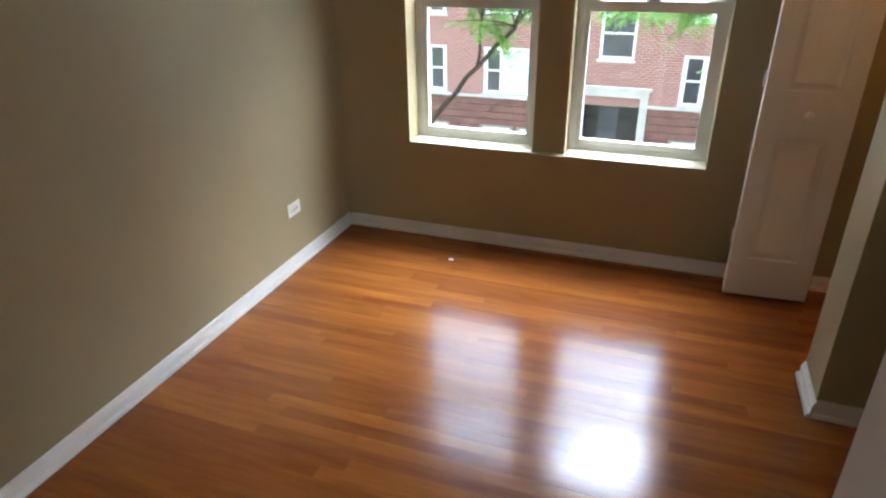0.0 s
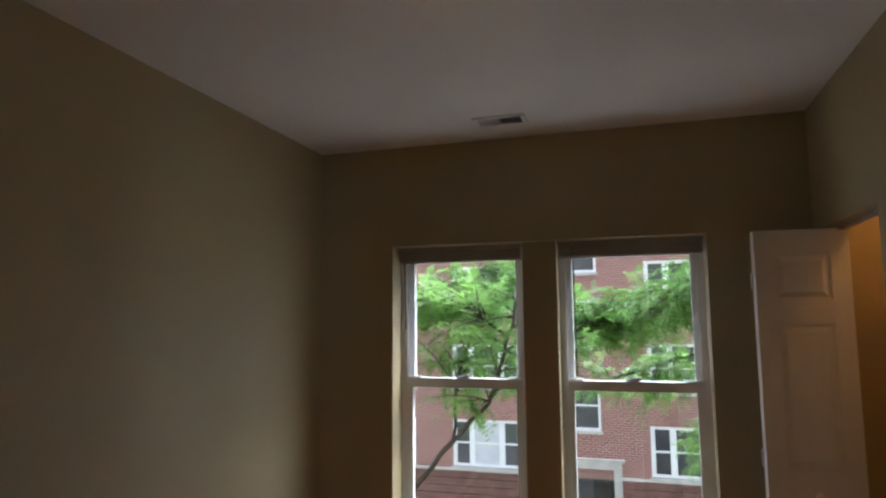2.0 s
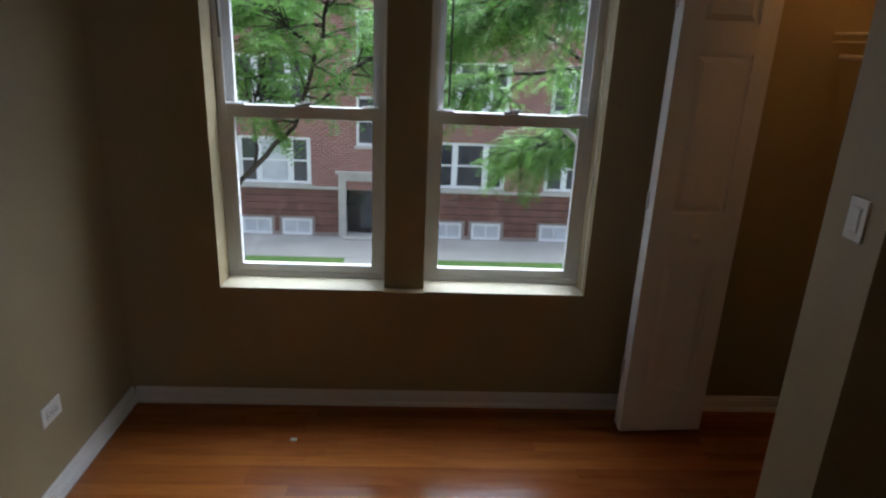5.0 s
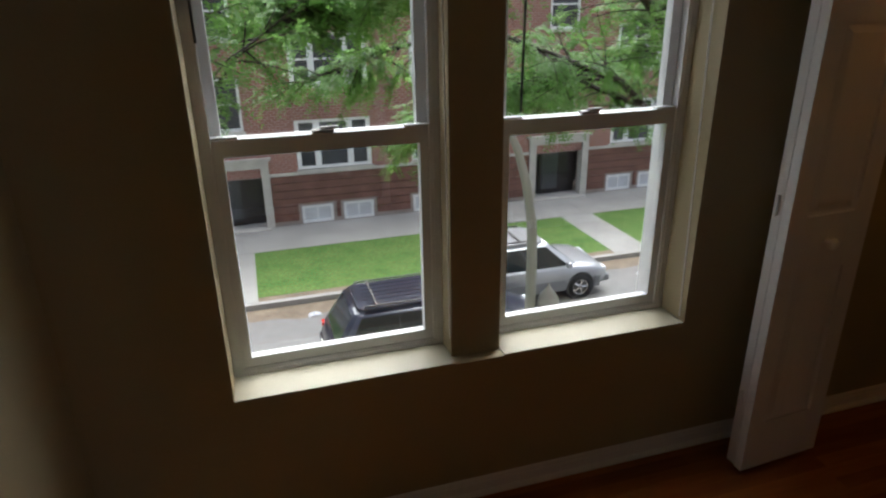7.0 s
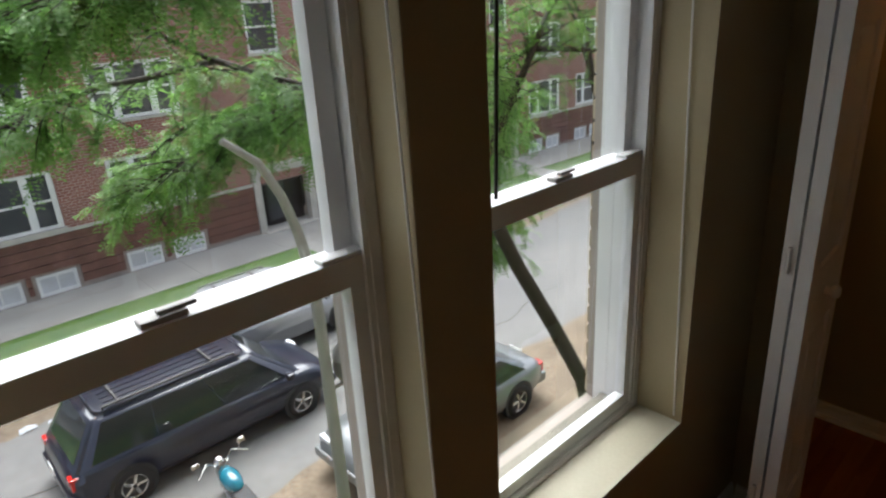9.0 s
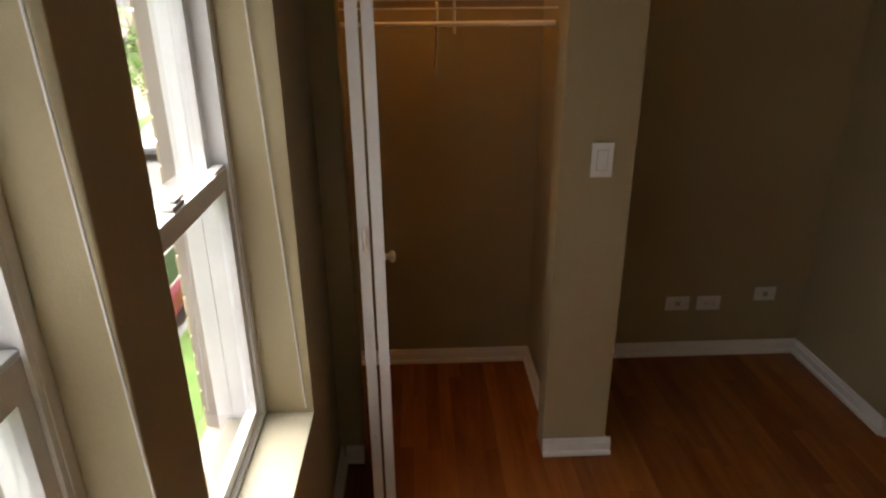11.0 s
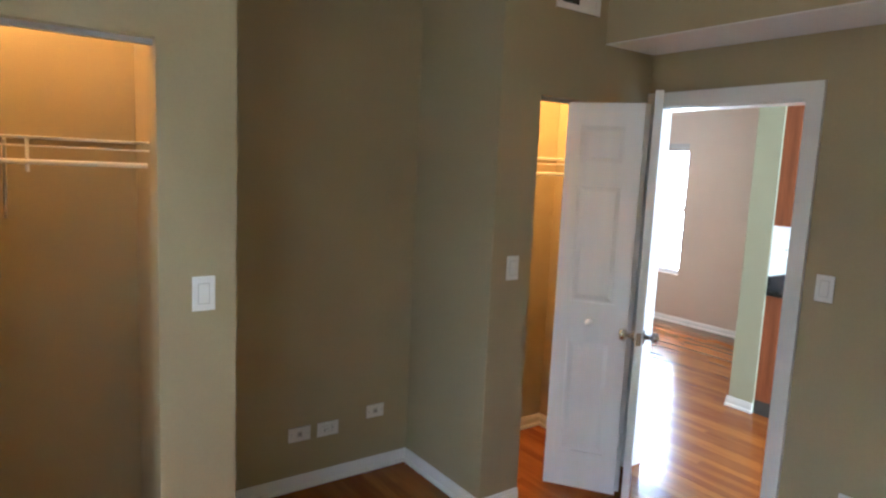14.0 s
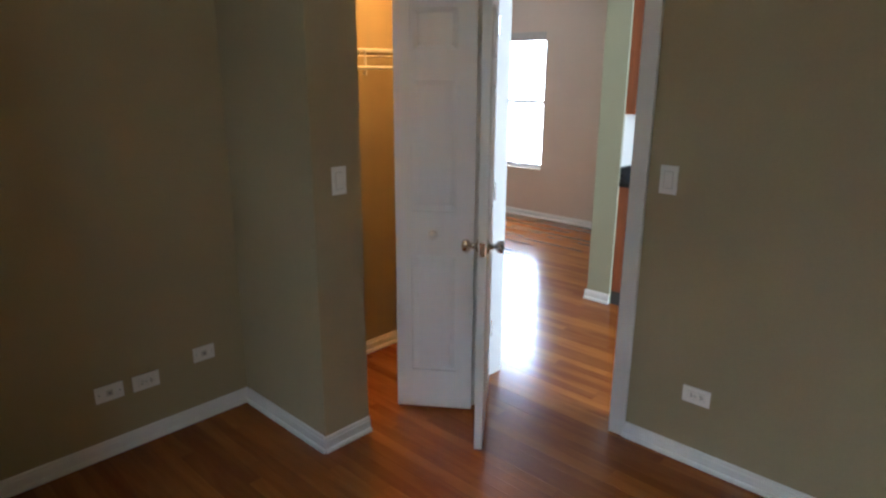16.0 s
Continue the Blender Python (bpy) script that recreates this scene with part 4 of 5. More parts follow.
# ---- vehicles ----
def car(name, label, at, heading, L, W, hh, belt, roof, paint, trim, glass_mat=None, rails=False, tail=M_DARK, low=None, band=None):
    """A car with its middle at at, nose along +x before turning. hh: height; belt: waist height; roof: (rear_base, rear_top, front_top, front_base) along x."""
    glass_mat = glass_mat or M_CARGLASS
    c = empty(name, pose(*at, 0, 0, heading), label, "car")
    sill, h2 = 0.28, W / 2
    r0, r1, f1, f0 = roof
    hood = belt - 0.10
    # lower body: lofted sections along the length
    secs = ((-L / 2, 0.80, 0.50, belt - 0.22), (-L / 2 + 0.10, 0.93, 0.36, belt - 0.06), (-L / 2 + 0.35, 0.99, sill, belt), (r0 + 0.1, 1.0, sill, belt + 0.01), (0.0, 1.0, sill - 0.02, belt),
            (f0 - 0.15, 1.0, sill, belt - 0.02), (f0 + 0.15, 0.985, sill, belt - 0.05), (L / 2 - 0.45, 0.96, sill, hood), (L / 2 - 0.15, 0.90, 0.32, hood - 0.12), (L / 2, 0.74, 0.42, hood - 0.28))
    bm = bmesh.new()
    rings = []
    for x, k, zb, zt in secs:
        w = h2 * k
        pts = ((-w * 0.9, zb), (-w, zb + 0.14), (-w, (zb + zt) / 2), (-w * 0.985, zt - 0.08), (-w * 0.90, zt), (-w * 0.5, zt + 0.02), (0, zt + 0.03),
               (w * 0.5, zt + 0.02), (w * 0.90, zt), (w * 0.985, zt - 0.08), (w, (zb + zt) / 2), (w, zb + 0.14), (w * 0.9, zb))
        rings.append([bm.verts.new((x, y, z)) for y, z in pts])
    for a, b in zip(rings, rings[1:]):
        for i in range(len(a)):
            bm.faces.new((a[i], a[(i + 1) % len(a)], b[(i + 1) % len(a)], b[i]))
    bm.faces.new(rings[0][::-1])
    bm.faces.new(rings[-1])
    part("body", bm, paint, c, smooth=True)
    # cabin
    wb, wt = h2 * 0.93, h2 * 0.76
    low_z, top_z = belt - 0.01, hh
    base = [(r0, -wb, low_z), (f0, -wb, low_z - 0.02), (f0, wb, low_z - 0.02), (r0, wb, low_z)]
    top = [(r1, -wt, top_z - 0.03), (f1, -wt, top_z - 0.03), (f1, wt, top_z - 0.03), (r1, wt, top_z - 0.03)]
    bm = bmesh.new()
    foot = [Vector(b) + (Vector(b) - Vector(t)) * 0.22 for b, t in zip(base, top)]
    b0, t0 = [bm.verts.new(p) for p in foot], [bm.verts.new(p) for p in top]
    for i in range(4):
        bm.faces.new((b0[i], b0[(i + 1) % 4], t0[(i + 1) % 4], t0[i]))
    crown = [bm.verts.new((r1 + 0.12, -wt * 0.8, top_z)), bm.verts.new((f1 - 0.15, -wt * 0.8, top_z)), bm.verts.new((f1 - 0.15, wt * 0.8, top_z)), bm.verts.new((r1 + 0.12, wt * 0.8, top_z))]
    for i in range(4):
        bm.faces.new((t0[i], t0[(i + 1) % 4], crown[(i + 1) % 4], crown[i]))
    bm.faces.new(crown)
    bmesh.ops.bevel(bm, geom=list(bm.edges), offset=0.09, segments=3, affect="EDGES")
    part("cabin", bm, band or paint, c, smooth=True)
    if band:
        part("roof_panel", bm_box(r1 + 0.02, f1 - 0.02, -wt * 0.97, wt * 0.97, top_z - 0.10, top_z + 0.025, 0.045), paint, c)
    B, T = [Vector(p) for p in base], [Vector(p) for p in top]

    def quad(nm, p, q, r, s, u0, u1, v0, v1):
        """A pane in the bilinear patch p q (below) s r (above)."""
        def at2(u, v):
            lo, hi = p.lerp(q, u), s.lerp(r, u)
            return lo.lerp(hi, v)
        n = (q - p).cross(s - p).normalized()
        bm = bmesh.new()
        o = [bm.verts.new(at2(u, v) + n * 0.006) for u, v in ((u0, v0), (u1, v0), (u1, v1), (u0, v1))]
        i2 = [bm.verts.new(v.co - n * 0.02) for v in o]
        bm.faces.new(o)
        for k in range(4):
            bm.faces.new((o[k], i2[k], i2[(k + 1) % 4], o[(k + 1) % 4]))
        part(nm, bm, glass_mat, c)

    quad("windscreen", B[1], B[2], T[2], T[1], 0.06, 0.94, 0.04, 0.86)
    quad("rear_window", B[3], B[0], T[0], T[3], 0.11, 0.89, 0.08, 0.84)
    for p, q, r, s, flip in ((B[0], B[1], T[1], T[0], False), (B[2], B[3], T[3], T[2], True)):
        for u0, u1 in ((0.055, 0.3165), (0.3195, 0.6185), (0.6215, 0.93)):
            if flip:
                u0, u1 = 1 - u1, 1 - u0
            quad("side_window", p, q, r, s, u0, u1, 0.05, 0.85)
    for x in (-L / 2 + 0.88, L / 2 - 0.92):
        for sgn in (-1, 1):
            bm = bmesh.new()
            m = Matrix.Translation((x, sgn * (h2 - 0.085), 0.34)) @ Matrix.Rotation(math.pi / 2, 4, "X")
            # near-black disc paints the shade of the wheel well onto the body side
            well = bmesh.new()
            rod(well, (x, sgn * (h2 - 0.12), 0.36), (x, sgn * (h2 + 0.006), 0.36), 0.405, n=28)
            part("wheel_well_shade", well, M_SLOT, c)
            lathe(bm, ((0.22, -0.11), (0.32, -0.11), (0.34, -0.08), (0.34, 0.08), (0.32, 0.11), (0.22, 0.11)), 28, m)
            wh = part("wheel", bm, M_TYRE, c)
            bm = bmesh.new()
            lathe(bm, ((0.225, -0.10), (0.20, -0.105 * -sgn * -1), (0.225, 0.10)), 24, m)
            for k in range(5):
                a = k * math.tau / 5
                d2 = m.to_3x3() @ Vector((math.cos(a), math.sin(a), 0))
                ctr = m @ Vector((0, 0, -sgn * 0.078))
                rod(bm, ctr + d2 * 0.03, ctr + d2 * 0.215, 0.035, 0.028, 6)
            rod(bm, m @ Vector((0, 0, -0.06)), m @ Vector((0, 0, 0.06)), 0.215, 0.215, 20)
            part("rim", bm, M_CHROME, wh)
    for sgn in (-1, 1):
        part("headlight", bm_box(L / 2 - 0.30, L / 2 - 0.10, sgn * h2 * 0.68 - 0.16, sgn * h2 * 0.68 + 0.16, hood - 0.24, hood - 0.10, 0.03), M_HEAD, c)
        part("tail_light", bm_box(-L / 2 + 0.02, -L / 2 + 0.20, sgn * h2 * 0.80 - 0.10, sgn * h2 * 0.80 + 0.10, belt - 0.30, belt - 0.08, 0.025), tail, c)
        part("wing_mirror", bm_box(f0 - 0.42, f0 - 0.28, sgn * (h2 + 0.09) - 0.08, sgn * (h2 + 0.09) + 0.08, belt + 0.02, belt + 0.16, 0.03), paint, c)
        if rails:
            bm = bmesh.new()
            rod(bm, (r1 + 0.2, sgn * wt * 0.86, top_z + 0.035), (f1 - 0.3, sgn * wt * 0.86, top_z + 0.035), 0.02, n=8)
            for x in (r1 + 0.2, f1 - 0.3):
                rod(bm, (x, sgn * wt * 0.86, top_z - 0.03), (x, sgn * wt * 0.86, top_z + 0.035), 0.02, n=8)
            part("roof_rail", bm, M_DARK, c)
    if rails:
        for k in range(6):
            part("roof_rib", bm_box(r1 + 0.25, f1 - 0.35, -wt * 0.6 + k * wt * 0.24 - 0.012, -wt * 0.6 + k * wt * 0.24 + 0.012, top_z - 0.004, top_z + 0.010), paint, c)
        for x in (r1 + 0.45, f1 - 0.7):
            part("cross_bar", bm_box(x - 0.025, x + 0.025, -wt * 0.86, wt * 0.86, top_z + 0.03, top_z + 0.05, 0.006), M_DARK, c)
    part("rear_bumper", bm_box(-L / 2 - 0.05, -L / 2 + 0.22, -h2 * 0.94, h2 * 0.94, 0.36, 0.58, 0.05), trim, c)
    part("front_bumper", bm_box(L / 2 - 0.28, L / 2 + 0.03, -h2 * 0.86, h2 * 0.86, 0.34, 0.54, 0.05), trim, c)
    if low:
        for sgn in (-1, 1):
            for a, b in ((-L / 2 + 0.25, -L / 2 + 0.47), (-L / 2 + 1.29, L / 2 - 1.33), (L / 2 - 0.51, L / 2 - 0.34)):
                part("cladding", bm_box(a, b, sgn * (h2 - 0.004) - 0.012, sgn * (h2 - 0.004) + 0.012, 0.30, 0.60, 0.008), low, c)
    part("licence_plate", bm_box(-L / 2 - 0.07, -L / 2 - 0.052, -0.16, 0.16, 0.60 if low else 0.66, 0.74 if low else 0.80), M_PLASTIC, c)
    return c


M_HEAD = mat("clear headlight", (0.7, 0.72, 0.74), 0.08, coat=0.6)
M_RED = mat("red tail lamp", (0.5, 0.015, 0.01), 0.15, coat=0.5)
M_NAVY = mat("dark navy car paint", (0.012, 0.014, 0.026), 0.28, coat=0.7, vary=0.1, scale=4)
M_SILVER = mat("silver car paint", (0.34, 0.345, 0.35), 0.32, metal=0.35, coat=0.8, vary=0.05, scale=4)
M_GREYCAR = mat("grey car paint", (0.19, 0.2, 0.2), 0.32, metal=0.3, coat=0.8, vary=0.08, scale=4)
M_REDCAR = mat("red car paint", (0.38, 0.03, 0.045), 0.3, coat=0.9, vary=0.1, scale=4)
M_CREAM = mat("cream car paint", (0.50, 0.44, 0.36), 0.3, coat=0.8, vary=0.08, scale=4)
M_CLAD = mat("grey plastic cladding", (0.20, 0.205, 0.21), 0.6, vary=0.1, scale=10)
car("minivan", "dark navy minivan with roof rails driving along the street", (4.1, 10.4, R), 0, 5.1, 1.96, 1.76, 0.98, (-2.42, -1.95, 0.85, 1.75), M_NAVY, M_NAVY, rails=True, tail=M_RED)
car("suv", "silver estate car with grey lower cladding parked at the far kerb", (7.15, 12.9, R), 0, 4.58, 1.82, 1.68, 0.98, (-2.2, -1.72, 0.42, 1.3), M_SILVER, M_CLAD, rails=True, tail=M_RED, low=M_CLAD)
car("sedan", "grey sedan parked at the near kerb", (7.25, 7.05, R), 180, 4.5, 1.76, 1.42, 0.90, (-1.85, -1.0, 0.25, 1.15), M_GREYCAR, M_GREYCAR, tail=M_RED)
car("van", "red and cream van with chrome bumper parked at the near kerb", (15.3, 6.6, R), 0, 4.7, 1.85, 1.95, 1.10, (-2.25, -2.0, 0.7, 1.5), M_REDCAR, M_CHROME, tail=M_RED, band=M_CREAM)
car("hatchback", "pale silver car parked far along the street", (34.0, 13.1, R), 180, 4.3, 1.75, 1.5, 0.95, (-1.9, -1.5, 0.3, 1.1), M_SILVER, M_CLAD, tail=M_RED)

# motorcycle at the near kerb
M_TEAL = mat("teal tank paint", (0.02, 0.17, 0.24), 0.25, coat=0.8, vary=0.1, scale=8)
M_SEAT = mat("black vinyl seat", (0.02, 0.02, 0.02), 0.45)
mc = empty("motorcycle", pose(3.56, 7.60, R, -9, 0, 86), "teal motorcycle with chrome handlebars parked at the kerb", "motorcycle")
for x in (-0.72, 0.75):
    bm = bmesh.new()
    m = Matrix.Translation((x, 0, 0.31)) @ Matrix.Rotation(math.pi / 2, 4, "X")
    lathe(bm, ((0.22, -0.06), (0.29, -0.06), (0.31, 0.0), (0.29, 0.06), (0.22, 0.06)), 24, m)
    wh = part("wheel", bm, M_TYRE, mc)
    bm = bmesh.new()
    for k in range(8):
        d2 = Vector((math.cos(k * math.tau / 8), 0, math.sin(k * math.tau / 8)))
        rod(bm, Vector((x, 0, 0.31)), Vector((x, 0, 0.31)) + d2 * 0.235, 0.006, n=5)
    part("spokes", bm, M_CHROME, wh)
bm = bmesh.new(); lathe(bm, ((0.01, -0.32), (0.10, -0.27), (0.15, -0.1), (0.16, 0.08), (0.12, 0.24), (0.01, 0.30)), 20, Matrix.Translation((0.16, 0, 0.80)) @ Matrix.Rotation(math.pi / 2, 4, "Y")); part("tank", bm, M_TEAL, mc, "teal painted fuel tank")
part("seat", bm_box(-0.62, -0.08, -0.14, 0.14, 0.70, 0.80, 0.04), M_SEAT, mc)
part("engine", bm_box(-0.15, 0.28, -0.16, 0.16, 0.30, 0.62, 0.05), M_STEEL, mc)
part("rear_fender", bm_box(-1.02, -0.5, -0.09, 0.09, 0.60, 0.68, 0.03), M_TEAL, mc)
for sgn in (-1, 1):
    bm = bmesh.new(); rod(bm, (0.75, sgn * 0.09, 0.31), (0.44, sgn * 0.09, 0.98), 0.022, n=10); part("fork_leg", bm, M_CHROME, mc)
    bm = bmesh.new(); rod(bm, (0.44, sgn * 0.06, 0.98), (0.36, sgn * 0.22, 1.16), 0.013, n=8); rod(bm, (0.36, sgn * 0.22, 1.16), (0.20, sgn * 0.42, 1.10), 0.013, n=8); hb = part("handlebar", bm, M_CHROME, mc)
    bm = bmesh.new(); rod(bm, (0.30, sgn * 0.30, 1.14), (0.26, sgn * 0.36, 1.30), 0.007, n=6); part("mirror_stem", bm, M_CHROME, hb)
    part("mirror", bm_box(0.235, 0.255, sgn * 0.38 - 0.06, sgn * 0.38 + 0.06, 1.28, 1.36, 0.008), M_CHROME, hb)
bm = bmesh.new(); lathe(bm, ((0.01, -0.10), (0.07, -0.07), (0.09, 0.02), (0.085, 0.05), (0.01, 0.055)), 18, Matrix.Translation((0.56, 0, 0.92)) @ Matrix.Rotation(math.pi / 2, 4, "Y")); part("headlamp", bm, M_CHROME, mc)
bm = bmesh.new(); rod(bm, (0.1, -0.2, 0.28), (-0.9, -0.2, 0.32), 0.04, n=10); part("exhaust", bm, M_CHROME, mc)
bm = bmesh.new(); rod(bm, (0.0, 0.1, 0.3), (-0.05, 0.3, 0.0), 0.014, n=8); part("side_stand", bm, M_STEEL, mc)

# street lamp on the near lawn
M_POST = mat("grey lamp post paint", (0.30, 0.30, 0.28), 0.5, vary=0.15, scale=3)
lp = empty("street_lamp", pose(3.55, 4.55, G), "grey street lamp post with a hanging acorn lantern", "street lamp")
LPI = pose(3.55, 4.55, G).inverted()


def tube(bm, pts, radii, n=10):
    rings = []
    for i, p in enumerate(pts):
        d = (Vector(pts[min(i + 1, len(pts) - 1)]) - Vector(pts[max(i - 1, 0)])).normalized()
        q = d.to_track_quat("Z", "Y").to_matrix()
        rings.append([bm.verts.new(Vector(p) + q @ Vector((radii[i] * math.cos(k * math.tau / n), radii[i] * math.sin(k * math.tau / n), 0))) for k in range(n)])
    for a, b in zip(rings, rings[1:]):
        best = min(range(n), key=lambda o: sum((a[k].co - b[(k + o) % n].co).length for k in range(0, n, 3)))
        for k in range(n):
            f = bm.faces.new((a[k], a[(k + 1) % n], b[(k + 1 + best) % n], b[(k + best) % n]))
            f.smooth = True
    bm.faces.new(rings[0][::-1])
    bm.faces.new(rings[-1])


bm = bmesh.new()
pp = [(0, 0, 0), (0, 0, 1.7), (0, 0, 3.2), (0, 0, 4.55), (-0.02, 0, 5.05), (-0.10, 0, 5.5), (-0.22, 0, 5.9), (-0.40, 0, 6.25), (-0.7, 0, 6.5)]
tube(bm, pp, [0.085, 0.075, 0.07, 0.062, 0.058, 0.052, 0.045, 0.038, 0.03], 14)
part("post", bm, M_POST, lp)
bm = bmesh.new(); lathe(bm, ((0.16, 0), (0.16, 0.12), (0.11, 0.2), (0.09, 0.5)), 18); part("base", bm, M_POST, lp)
bm = bmesh.new(); rod(bm, (0, 0, 3.67), (0.24, 0, 3.68), 0.025, n=8); part("bracket", bm, M_POST, lp)
M_LANT = mat("frosted lantern glass", (0.13, 0.13, 0.12), 0.4, vary=0.15, scale=8)
bm = bmesh.new(); lathe(bm, ((0.03, 3.42), (0.085, 3.46), (0.13, 3.55), (0.14, 3.64), (0.125, 3.72)), 16, Matrix.Translation((0.24, 0, 0.25))); lt = part("lantern", bm, M_LANT, lp, "dark grey ribbed acorn lantern")
bm = bmesh.new(); lathe(bm, ((0.135, 3.72), (0.12, 3.80), (0.07, 3.88), (0.025, 3.93), (0.001, 4.0)), 16, Matrix.Translation((0.24, 0, 0.25))); part("cap", bm, M_POST, lt)


# ---- trees ----
def tree(name, label, base, limbs, trunk, seed, twigs, sprays, spread):
    """trunk: points and radii; limbs: lists of points with start radius. Twigs sprout along the limbs and carry pinnate sprays."""
    rg = random.Random(seed)
    t = empty(name, pose(*base), label, "tree")
    inv = Vector(base)
    bm = bmesh.new()
    tube(bm, [Vector(p) - inv for p, r in trunk], [r for p, r in trunk], 12)
    part("trunk", bm, M_BARK, t)
    stems = []
    for pts, r, *bare in limbs:
        pts = [Vector(p) for p in pts]
        fine = []
        for i in range(len(pts) - 1):
            for k in range(4):
                q = pts[i].lerp(pts[i + 1], k / 4)
                fine.append(q + Vector((rg.uniform(-1, 1), rg.uniform(-1, 1), rg.uniform(-1, 1))) * 0.022)
        fine.append(pts[-1])
        bm = bmesh.new()
        n = len(fine)
        tube(bm, [p - inv for p in fine], [r * (1 - 0.85 * i / n) + 0.006 for i in range(n)], 7)
        part("limb", bm, M_BARK, t)
        stems.append((fine, bare[0] if bare else 0.18))
    tw = bmesh.new()
    verts, faces = [], []
    for fine, u_min in stems:
        n = len(fine)
        for k in range(twigs):
            u = rg.uniform(u_min, 1.0)
            i = min(int(u * (n - 1)), n - 2)
            p = fine[i].lerp(fine[i + 1], u * (n - 1) - i)
            ax = (fine[i + 1] - fine[i]).normalized()
            d = (ax * rg.uniform(0.2, 1.0) + Vector((rg.uniform(-1, 1), rg.uniform(-1, 1), rg.uniform(-0.5, 0.6)))).normalized()
            ln = rg.uniform(0.5, 1.0) * spread * (1.1 - 0.5 * u)
            pts = [p]
            for q in range(4):
                d = (d + Vector((rg.uniform(-0.25, 0.25), rg.uniform(-0.25, 0.25), -0.12))).normalized()
                pts.append(pts[-1] + d * ln / 4)
            tube(tw, [p2 - inv for p2 in pts], [0.011, 0.009, 0.007, 0.005, 0.003], 4)
            for q in range(sprays):
                v = rg.uniform(0.15, 1.0) * 4
                j = min(int(v), 3)
                o = pts[j].lerp(pts[j + 1], v - j)
                e = (d + Vector((rg.uniform(-1.2, 1.2), rg.uniform(-1.2, 1.2), rg.uniform(-0.9, 0.5)))).normalized()
                side = e.cross(Vector((rg.uniform(-0.4, 0.4), rg.uniform(-0.4, 0.4), 1))).normalized()
                up = side.cross(e)
                sl = rg.uniform(0.16, 0.30)
                for a in range(7):
                    w = sl * (a + 1) / 7.5
                    for sg in (-1, 1):
                        c = o + e * w + Vector((0, 0, -0.25 * w * w / sl)) - inv
                        l1 = side * sg * rg.uniform(0.035, 0.06) + e * 0.015 + up * rg.uniform(-0.02, 0.02)
                        l2 = e * rg.uniform(0.010, 0.016)
                        b = len(verts)
                        verts += [c, c + l1 * 0.5 - l2, c + l1, c + l1 * 0.5 + l2]
                        faces.append((b, b + 1, b + 2, b + 3))
    part("twigs", tw, M_BARK, t)["kind"] = "stuff"
    me = bpy.data.meshes.new("crown")
    me.from_pydata([tuple(v) for v in verts], [], faces)
    me.materials.append(M_LEAF)
    cr = new("crown", me)
    cr.parent = t
    cr["kind"] = "stuff"
    return t


fk = (6.15, 4.75, -0.4)
limbs_a = [([fk, (5.0, 5.3, 0.7), (3.6, 6.0, 1.3), (2.2, 6.4, 1.1), (1.2, 6.6, 0.7)], 0.050),
           ([fk, (5.2, 4.6, 1.2), (4.2, 5.0, 2.6), (3.0, 5.6, 3.4), (1.8, 6.0, 3.6)], 0.055),
           ([fk, (5.75, 4.8, 1.6), (5.4, 4.8, 3.6), (4.9, 5.0, 6.0)], 0.072),
           ([fk, (6.6, 5.5, 1.0), (7.0, 6.6, 2.2), (7.6, 7.6, 2.9)], 0.050),
           ([fk, (6.9, 4.4, 1.2), (8.2, 4.6, 2.6), (9.6, 5.0, 3.6)], 0.050),
           ([fk, (5.6, 5.6, 0.3), (4.9, 6.8, 0.7), (3.9, 7.6, 0.5), (3.1, 7.9, 0.0)], 0.039),
           ([(5.0, 5.3, 0.7), (4.4, 5.9, 0.8), (3.4, 6.2, 0.4), (2.7, 6.5, 0.0)], 0.028),
           ([(6.6, 5.5, 1.0), (6.5, 6.6, 1.0), (6.1, 7.7, 0.7), (5.6, 8.6, 0.2)], 0.033),
           ([(5.4, 4.8, 3.6), (4.2, 4.7, 4.2), (3.0, 5.0, 4.4)], 0.028),
           ([(4.2, 5.0, 2.6), (3.4, 4.6, 2.4), (2.6, 4.6, 2.2), (2.0, 4.8, 1.9)], 0.022),
           ([(6.9, 4.4, 1.2), (7.4, 5.4, 0.9), (8.2, 6.2, 0.3), (8.9, 6.8, -0.6), (9.1, 7.0, -1.7)], 0.028),
           ([(6.7, 4.8, -1.4), (7.3, 5.6, -1.0), (8.0, 6.2, -1.5), (8.3, 6.5, -2.4)], 0.025),
           ([(3.6, 6.0, 1.3), (2.6, 5.6, 1.8), (1.6, 5.6, 1.9), (0.8, 5.8, 1.7)], 0.022),
           ([fk, (6.9, 5.6, 0.2), (7.4, 6.4, -0.3), (7.7, 7.0, -1.0)], 0.03),
           ([(5.75, 4.8, 1.6), (6.4, 5.6, 2.0), (7.2, 6.4, 2.1)], 0.03),
           ([fk, (5.9, 5.4, 0.6), (6.2, 6.4, 1.6), (6.6, 7.4, 2.2)], 0.035),
           ([(6.9, 4.4, 1.2), (8.5, 3.8, 1.0), (10.0, 3.6, 1.2), (11.5, 3.8, 0.8)], 0.03)]
tree("street_tree", "leafy honey locust street tree with leaning dark trunk", (9.0, 4.7, G),
     limbs_a, [((9.0, 4.7, G), 0.16), ((8.55, 4.7, -4.4), 0.13), ((7.7, 4.7, -3.0), 0.115), ((6.95, 4.75, -1.8), 0.105), ((6.45, 4.75, -0.9), 0.095), (fk, 0.08)], 3, 70, 15, 1.3)
fb = (-1.9, 4.3, -1.7)
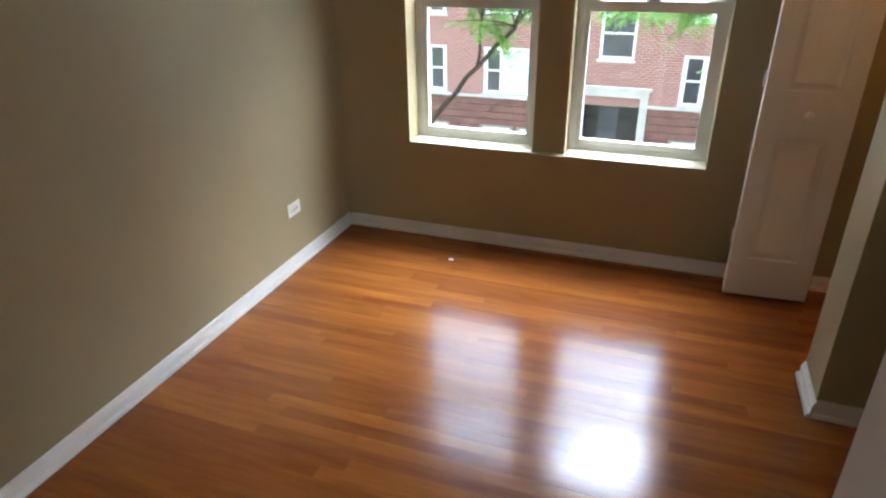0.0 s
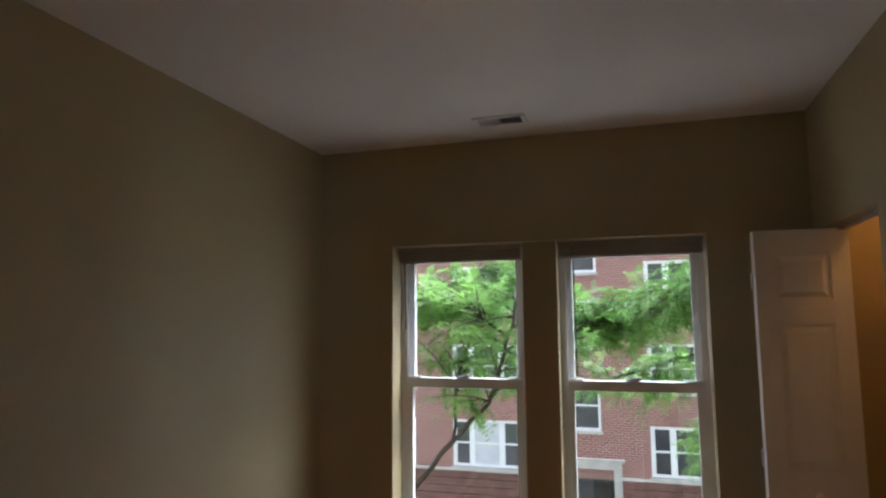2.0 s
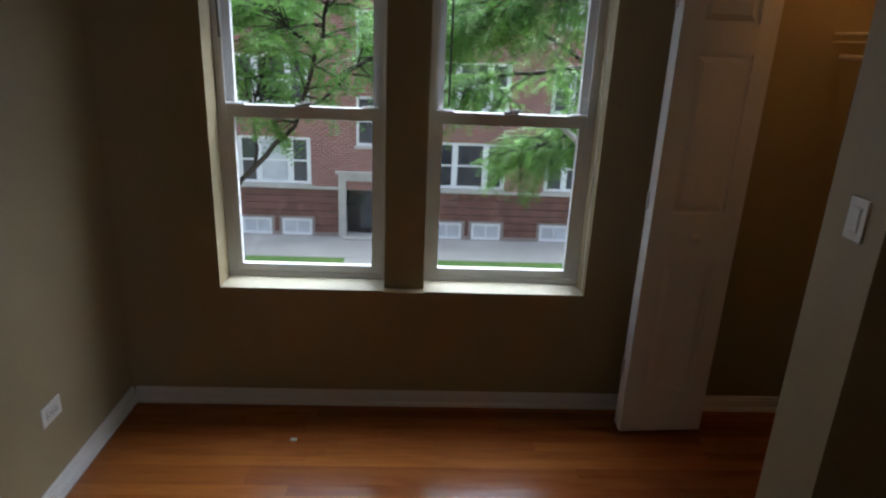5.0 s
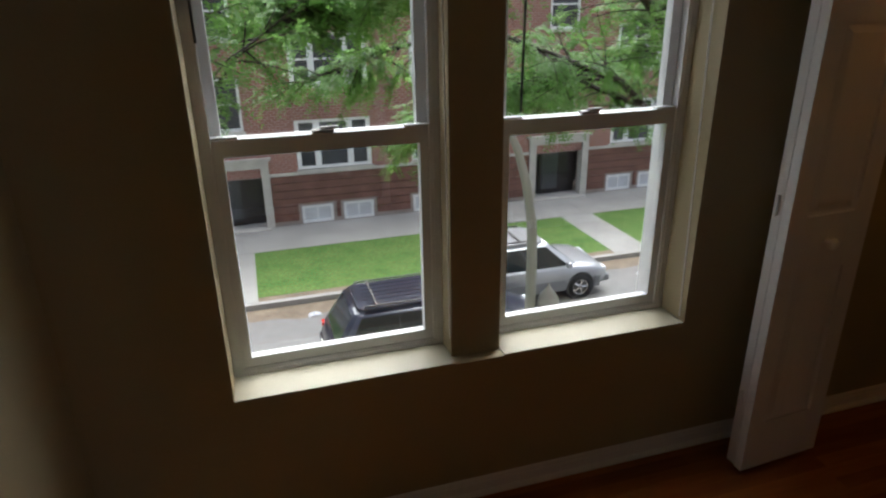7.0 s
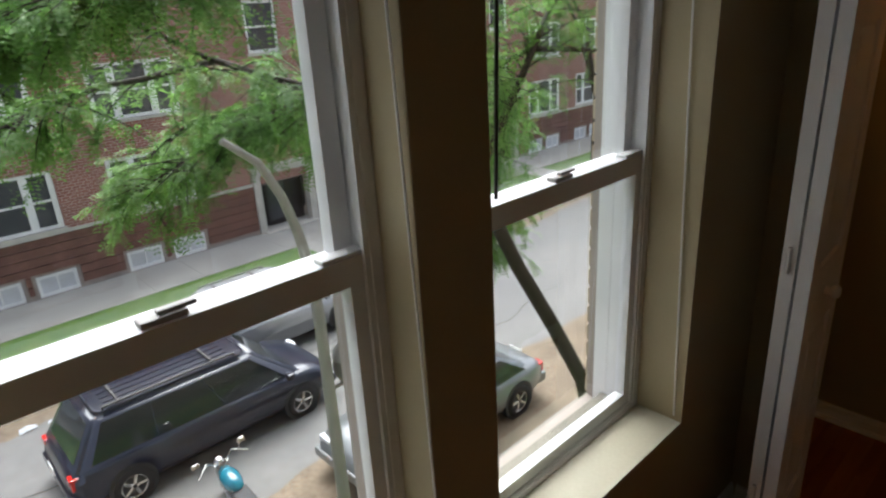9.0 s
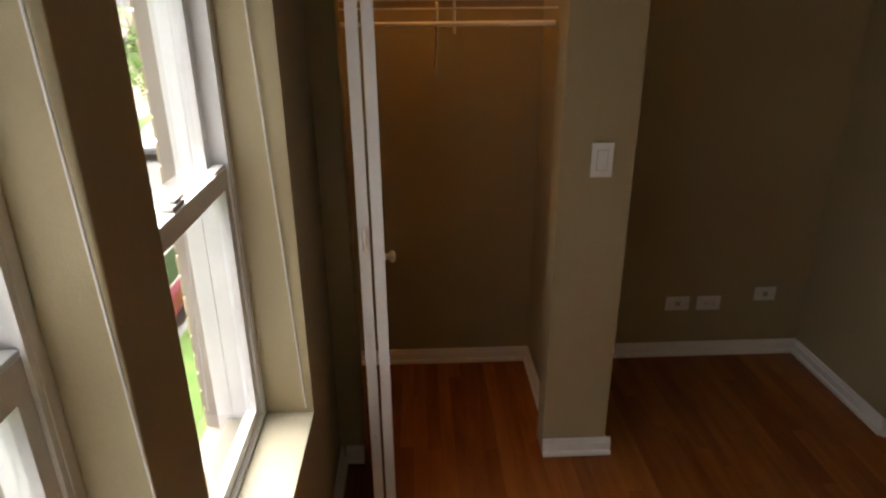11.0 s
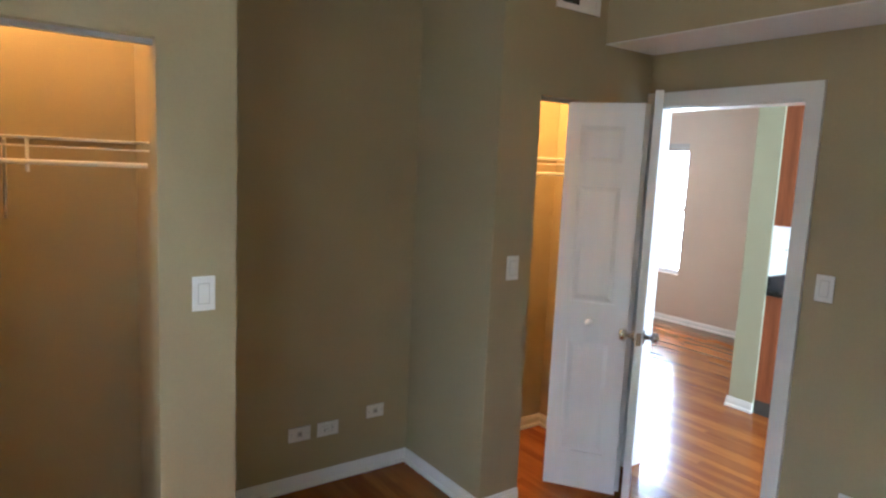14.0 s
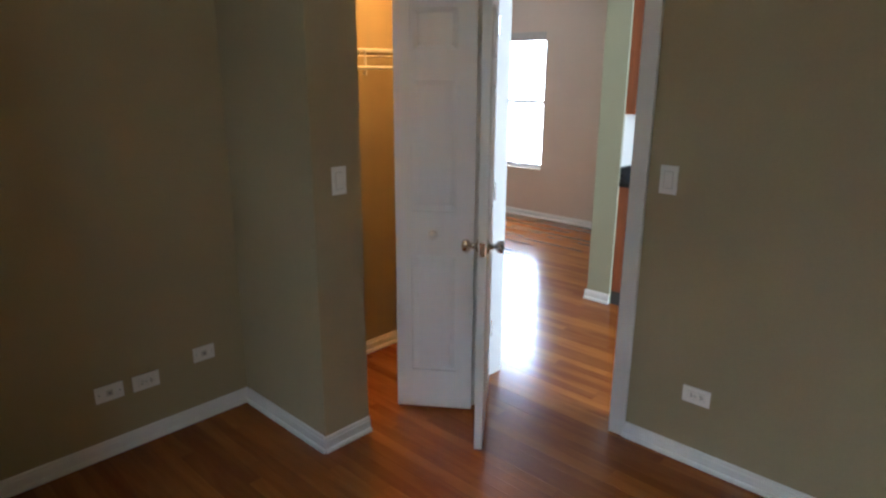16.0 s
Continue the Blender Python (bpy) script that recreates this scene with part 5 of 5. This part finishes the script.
limbs_b = [([fb, (-0.98, 4.2, -0.4), (-0.45, 4.2, 0.2), (-0.03, 4.2, 0.68), (0.22, 4.25, 1.4), (0.42, 4.3, 2.2), (0.5, 4.5, 3.2)], 0.03, 0.5),
           ([(-0.45, 4.2, 0.2), (-0.5, 4.6, 0.9), (-0.4, 5.2, 1.6), (-0.2, 5.6, 2.2)], 0.014, 0.25),
           ([(-0.03, 4.2, 0.68), (0.5, 4.7, 1.2), (1.1, 5.3, 1.6), (1.7, 5.6, 1.8)], 0.014, 0.3),
           ([fb, (-2.2, 4.6, 0.0), (-2.4, 5.0, 1.8), (-2.3, 5.2, 3.6)], 0.08),
           ([(-2.3, 4.8, 0.8), (-1.6, 5.2, 1.6), (-0.9, 5.6, 2.1), (-0.2, 5.8, 2.5)], 0.022),
           ([(0.22, 4.25, 1.4), (-0.3, 4.5, 1.8), (-0.9, 4.8, 2.0)], 0.016)]
tree("street_tree", "slender honey locust street tree with a slanting limb", (-2.9, 4.4, G),
     limbs_b, [((-2.9, 4.4, G), 0.16), ((-2.7, 4.4, -4.0), 0.13), ((-2.3, 4.35, -2.6), 0.11), (fb, 0.07)], 8, 50, 13, 0.98)
limbs_c = [([(26, 16, -2.5), (26.5 + dx, 16 + dy, 0.5), (26 + 2.2 * dx, 16 + 2 * dy, 3.5)], 0.12) for dx, dy in ((-1.5, 0), (1.5, 0.4), (0, 1.4), (0.2, -1.2), (-1.2, -1.1), (1.1, -1.2))]
tree("street_tree", "leafy street tree far along the street", (26, 16, G), limbs_c, [((26, 16, G), 0.2), ((26, 16, -4), 0.17), ((26, 16, -2.5), 0.15)], 21, 16, 16, 1.8)


# ---- oak floor strips ----
strip = {}
frng = random.Random(2)


def strip_mesh(length):
    n = round(length, 3)
    if n not in strip:
        bm = bm_box(0, n - 0.0005, 0, 0.0568, -0.019, 0)
        me = bpy.data.meshes.new("plank")
        bm.to_mesh(me)
        bm.free()
        me.materials.append(M_PLANK)
        strip[n] = me
    return strip[n]


fl = empty("floor", pose(0, 0, 0), "glossy orange-stained oak strip floor", "floor", kind="structure")
loose = bmesh.new()
made = 0
row = 0
y = -0.0572
while y > LY - 0.06:
    start, end = (-0.1, XB + 0.1) if y > YD - 0.1 else (-1.1, 5.9)
    x = start - frng.uniform(0, 0.9)
    while x < end:
        n = frng.randint(6, 17)
        a, b = max(x, start), min(x + n * 0.1, end)
        if b - a < 0.01:
            x += n * 0.1
            continue
        if y > YD - 0.1 and x < 2.45 and made < 300:
            ob = new("plank", strip_mesh(b - a))
            ob.parent = fl
            ob.location = (a, y, frng.uniform(-0.0004, 0.0))
            made += 1
        else:
            box(loose, a, b - 0.0005, y, y + 0.0568, -0.019, frng.uniform(-0.0004, 0))
        x += n * 0.1
    y -= 0.0572
part("planks", loose, M_PLANKS, fl)["kind"] = "stuff"
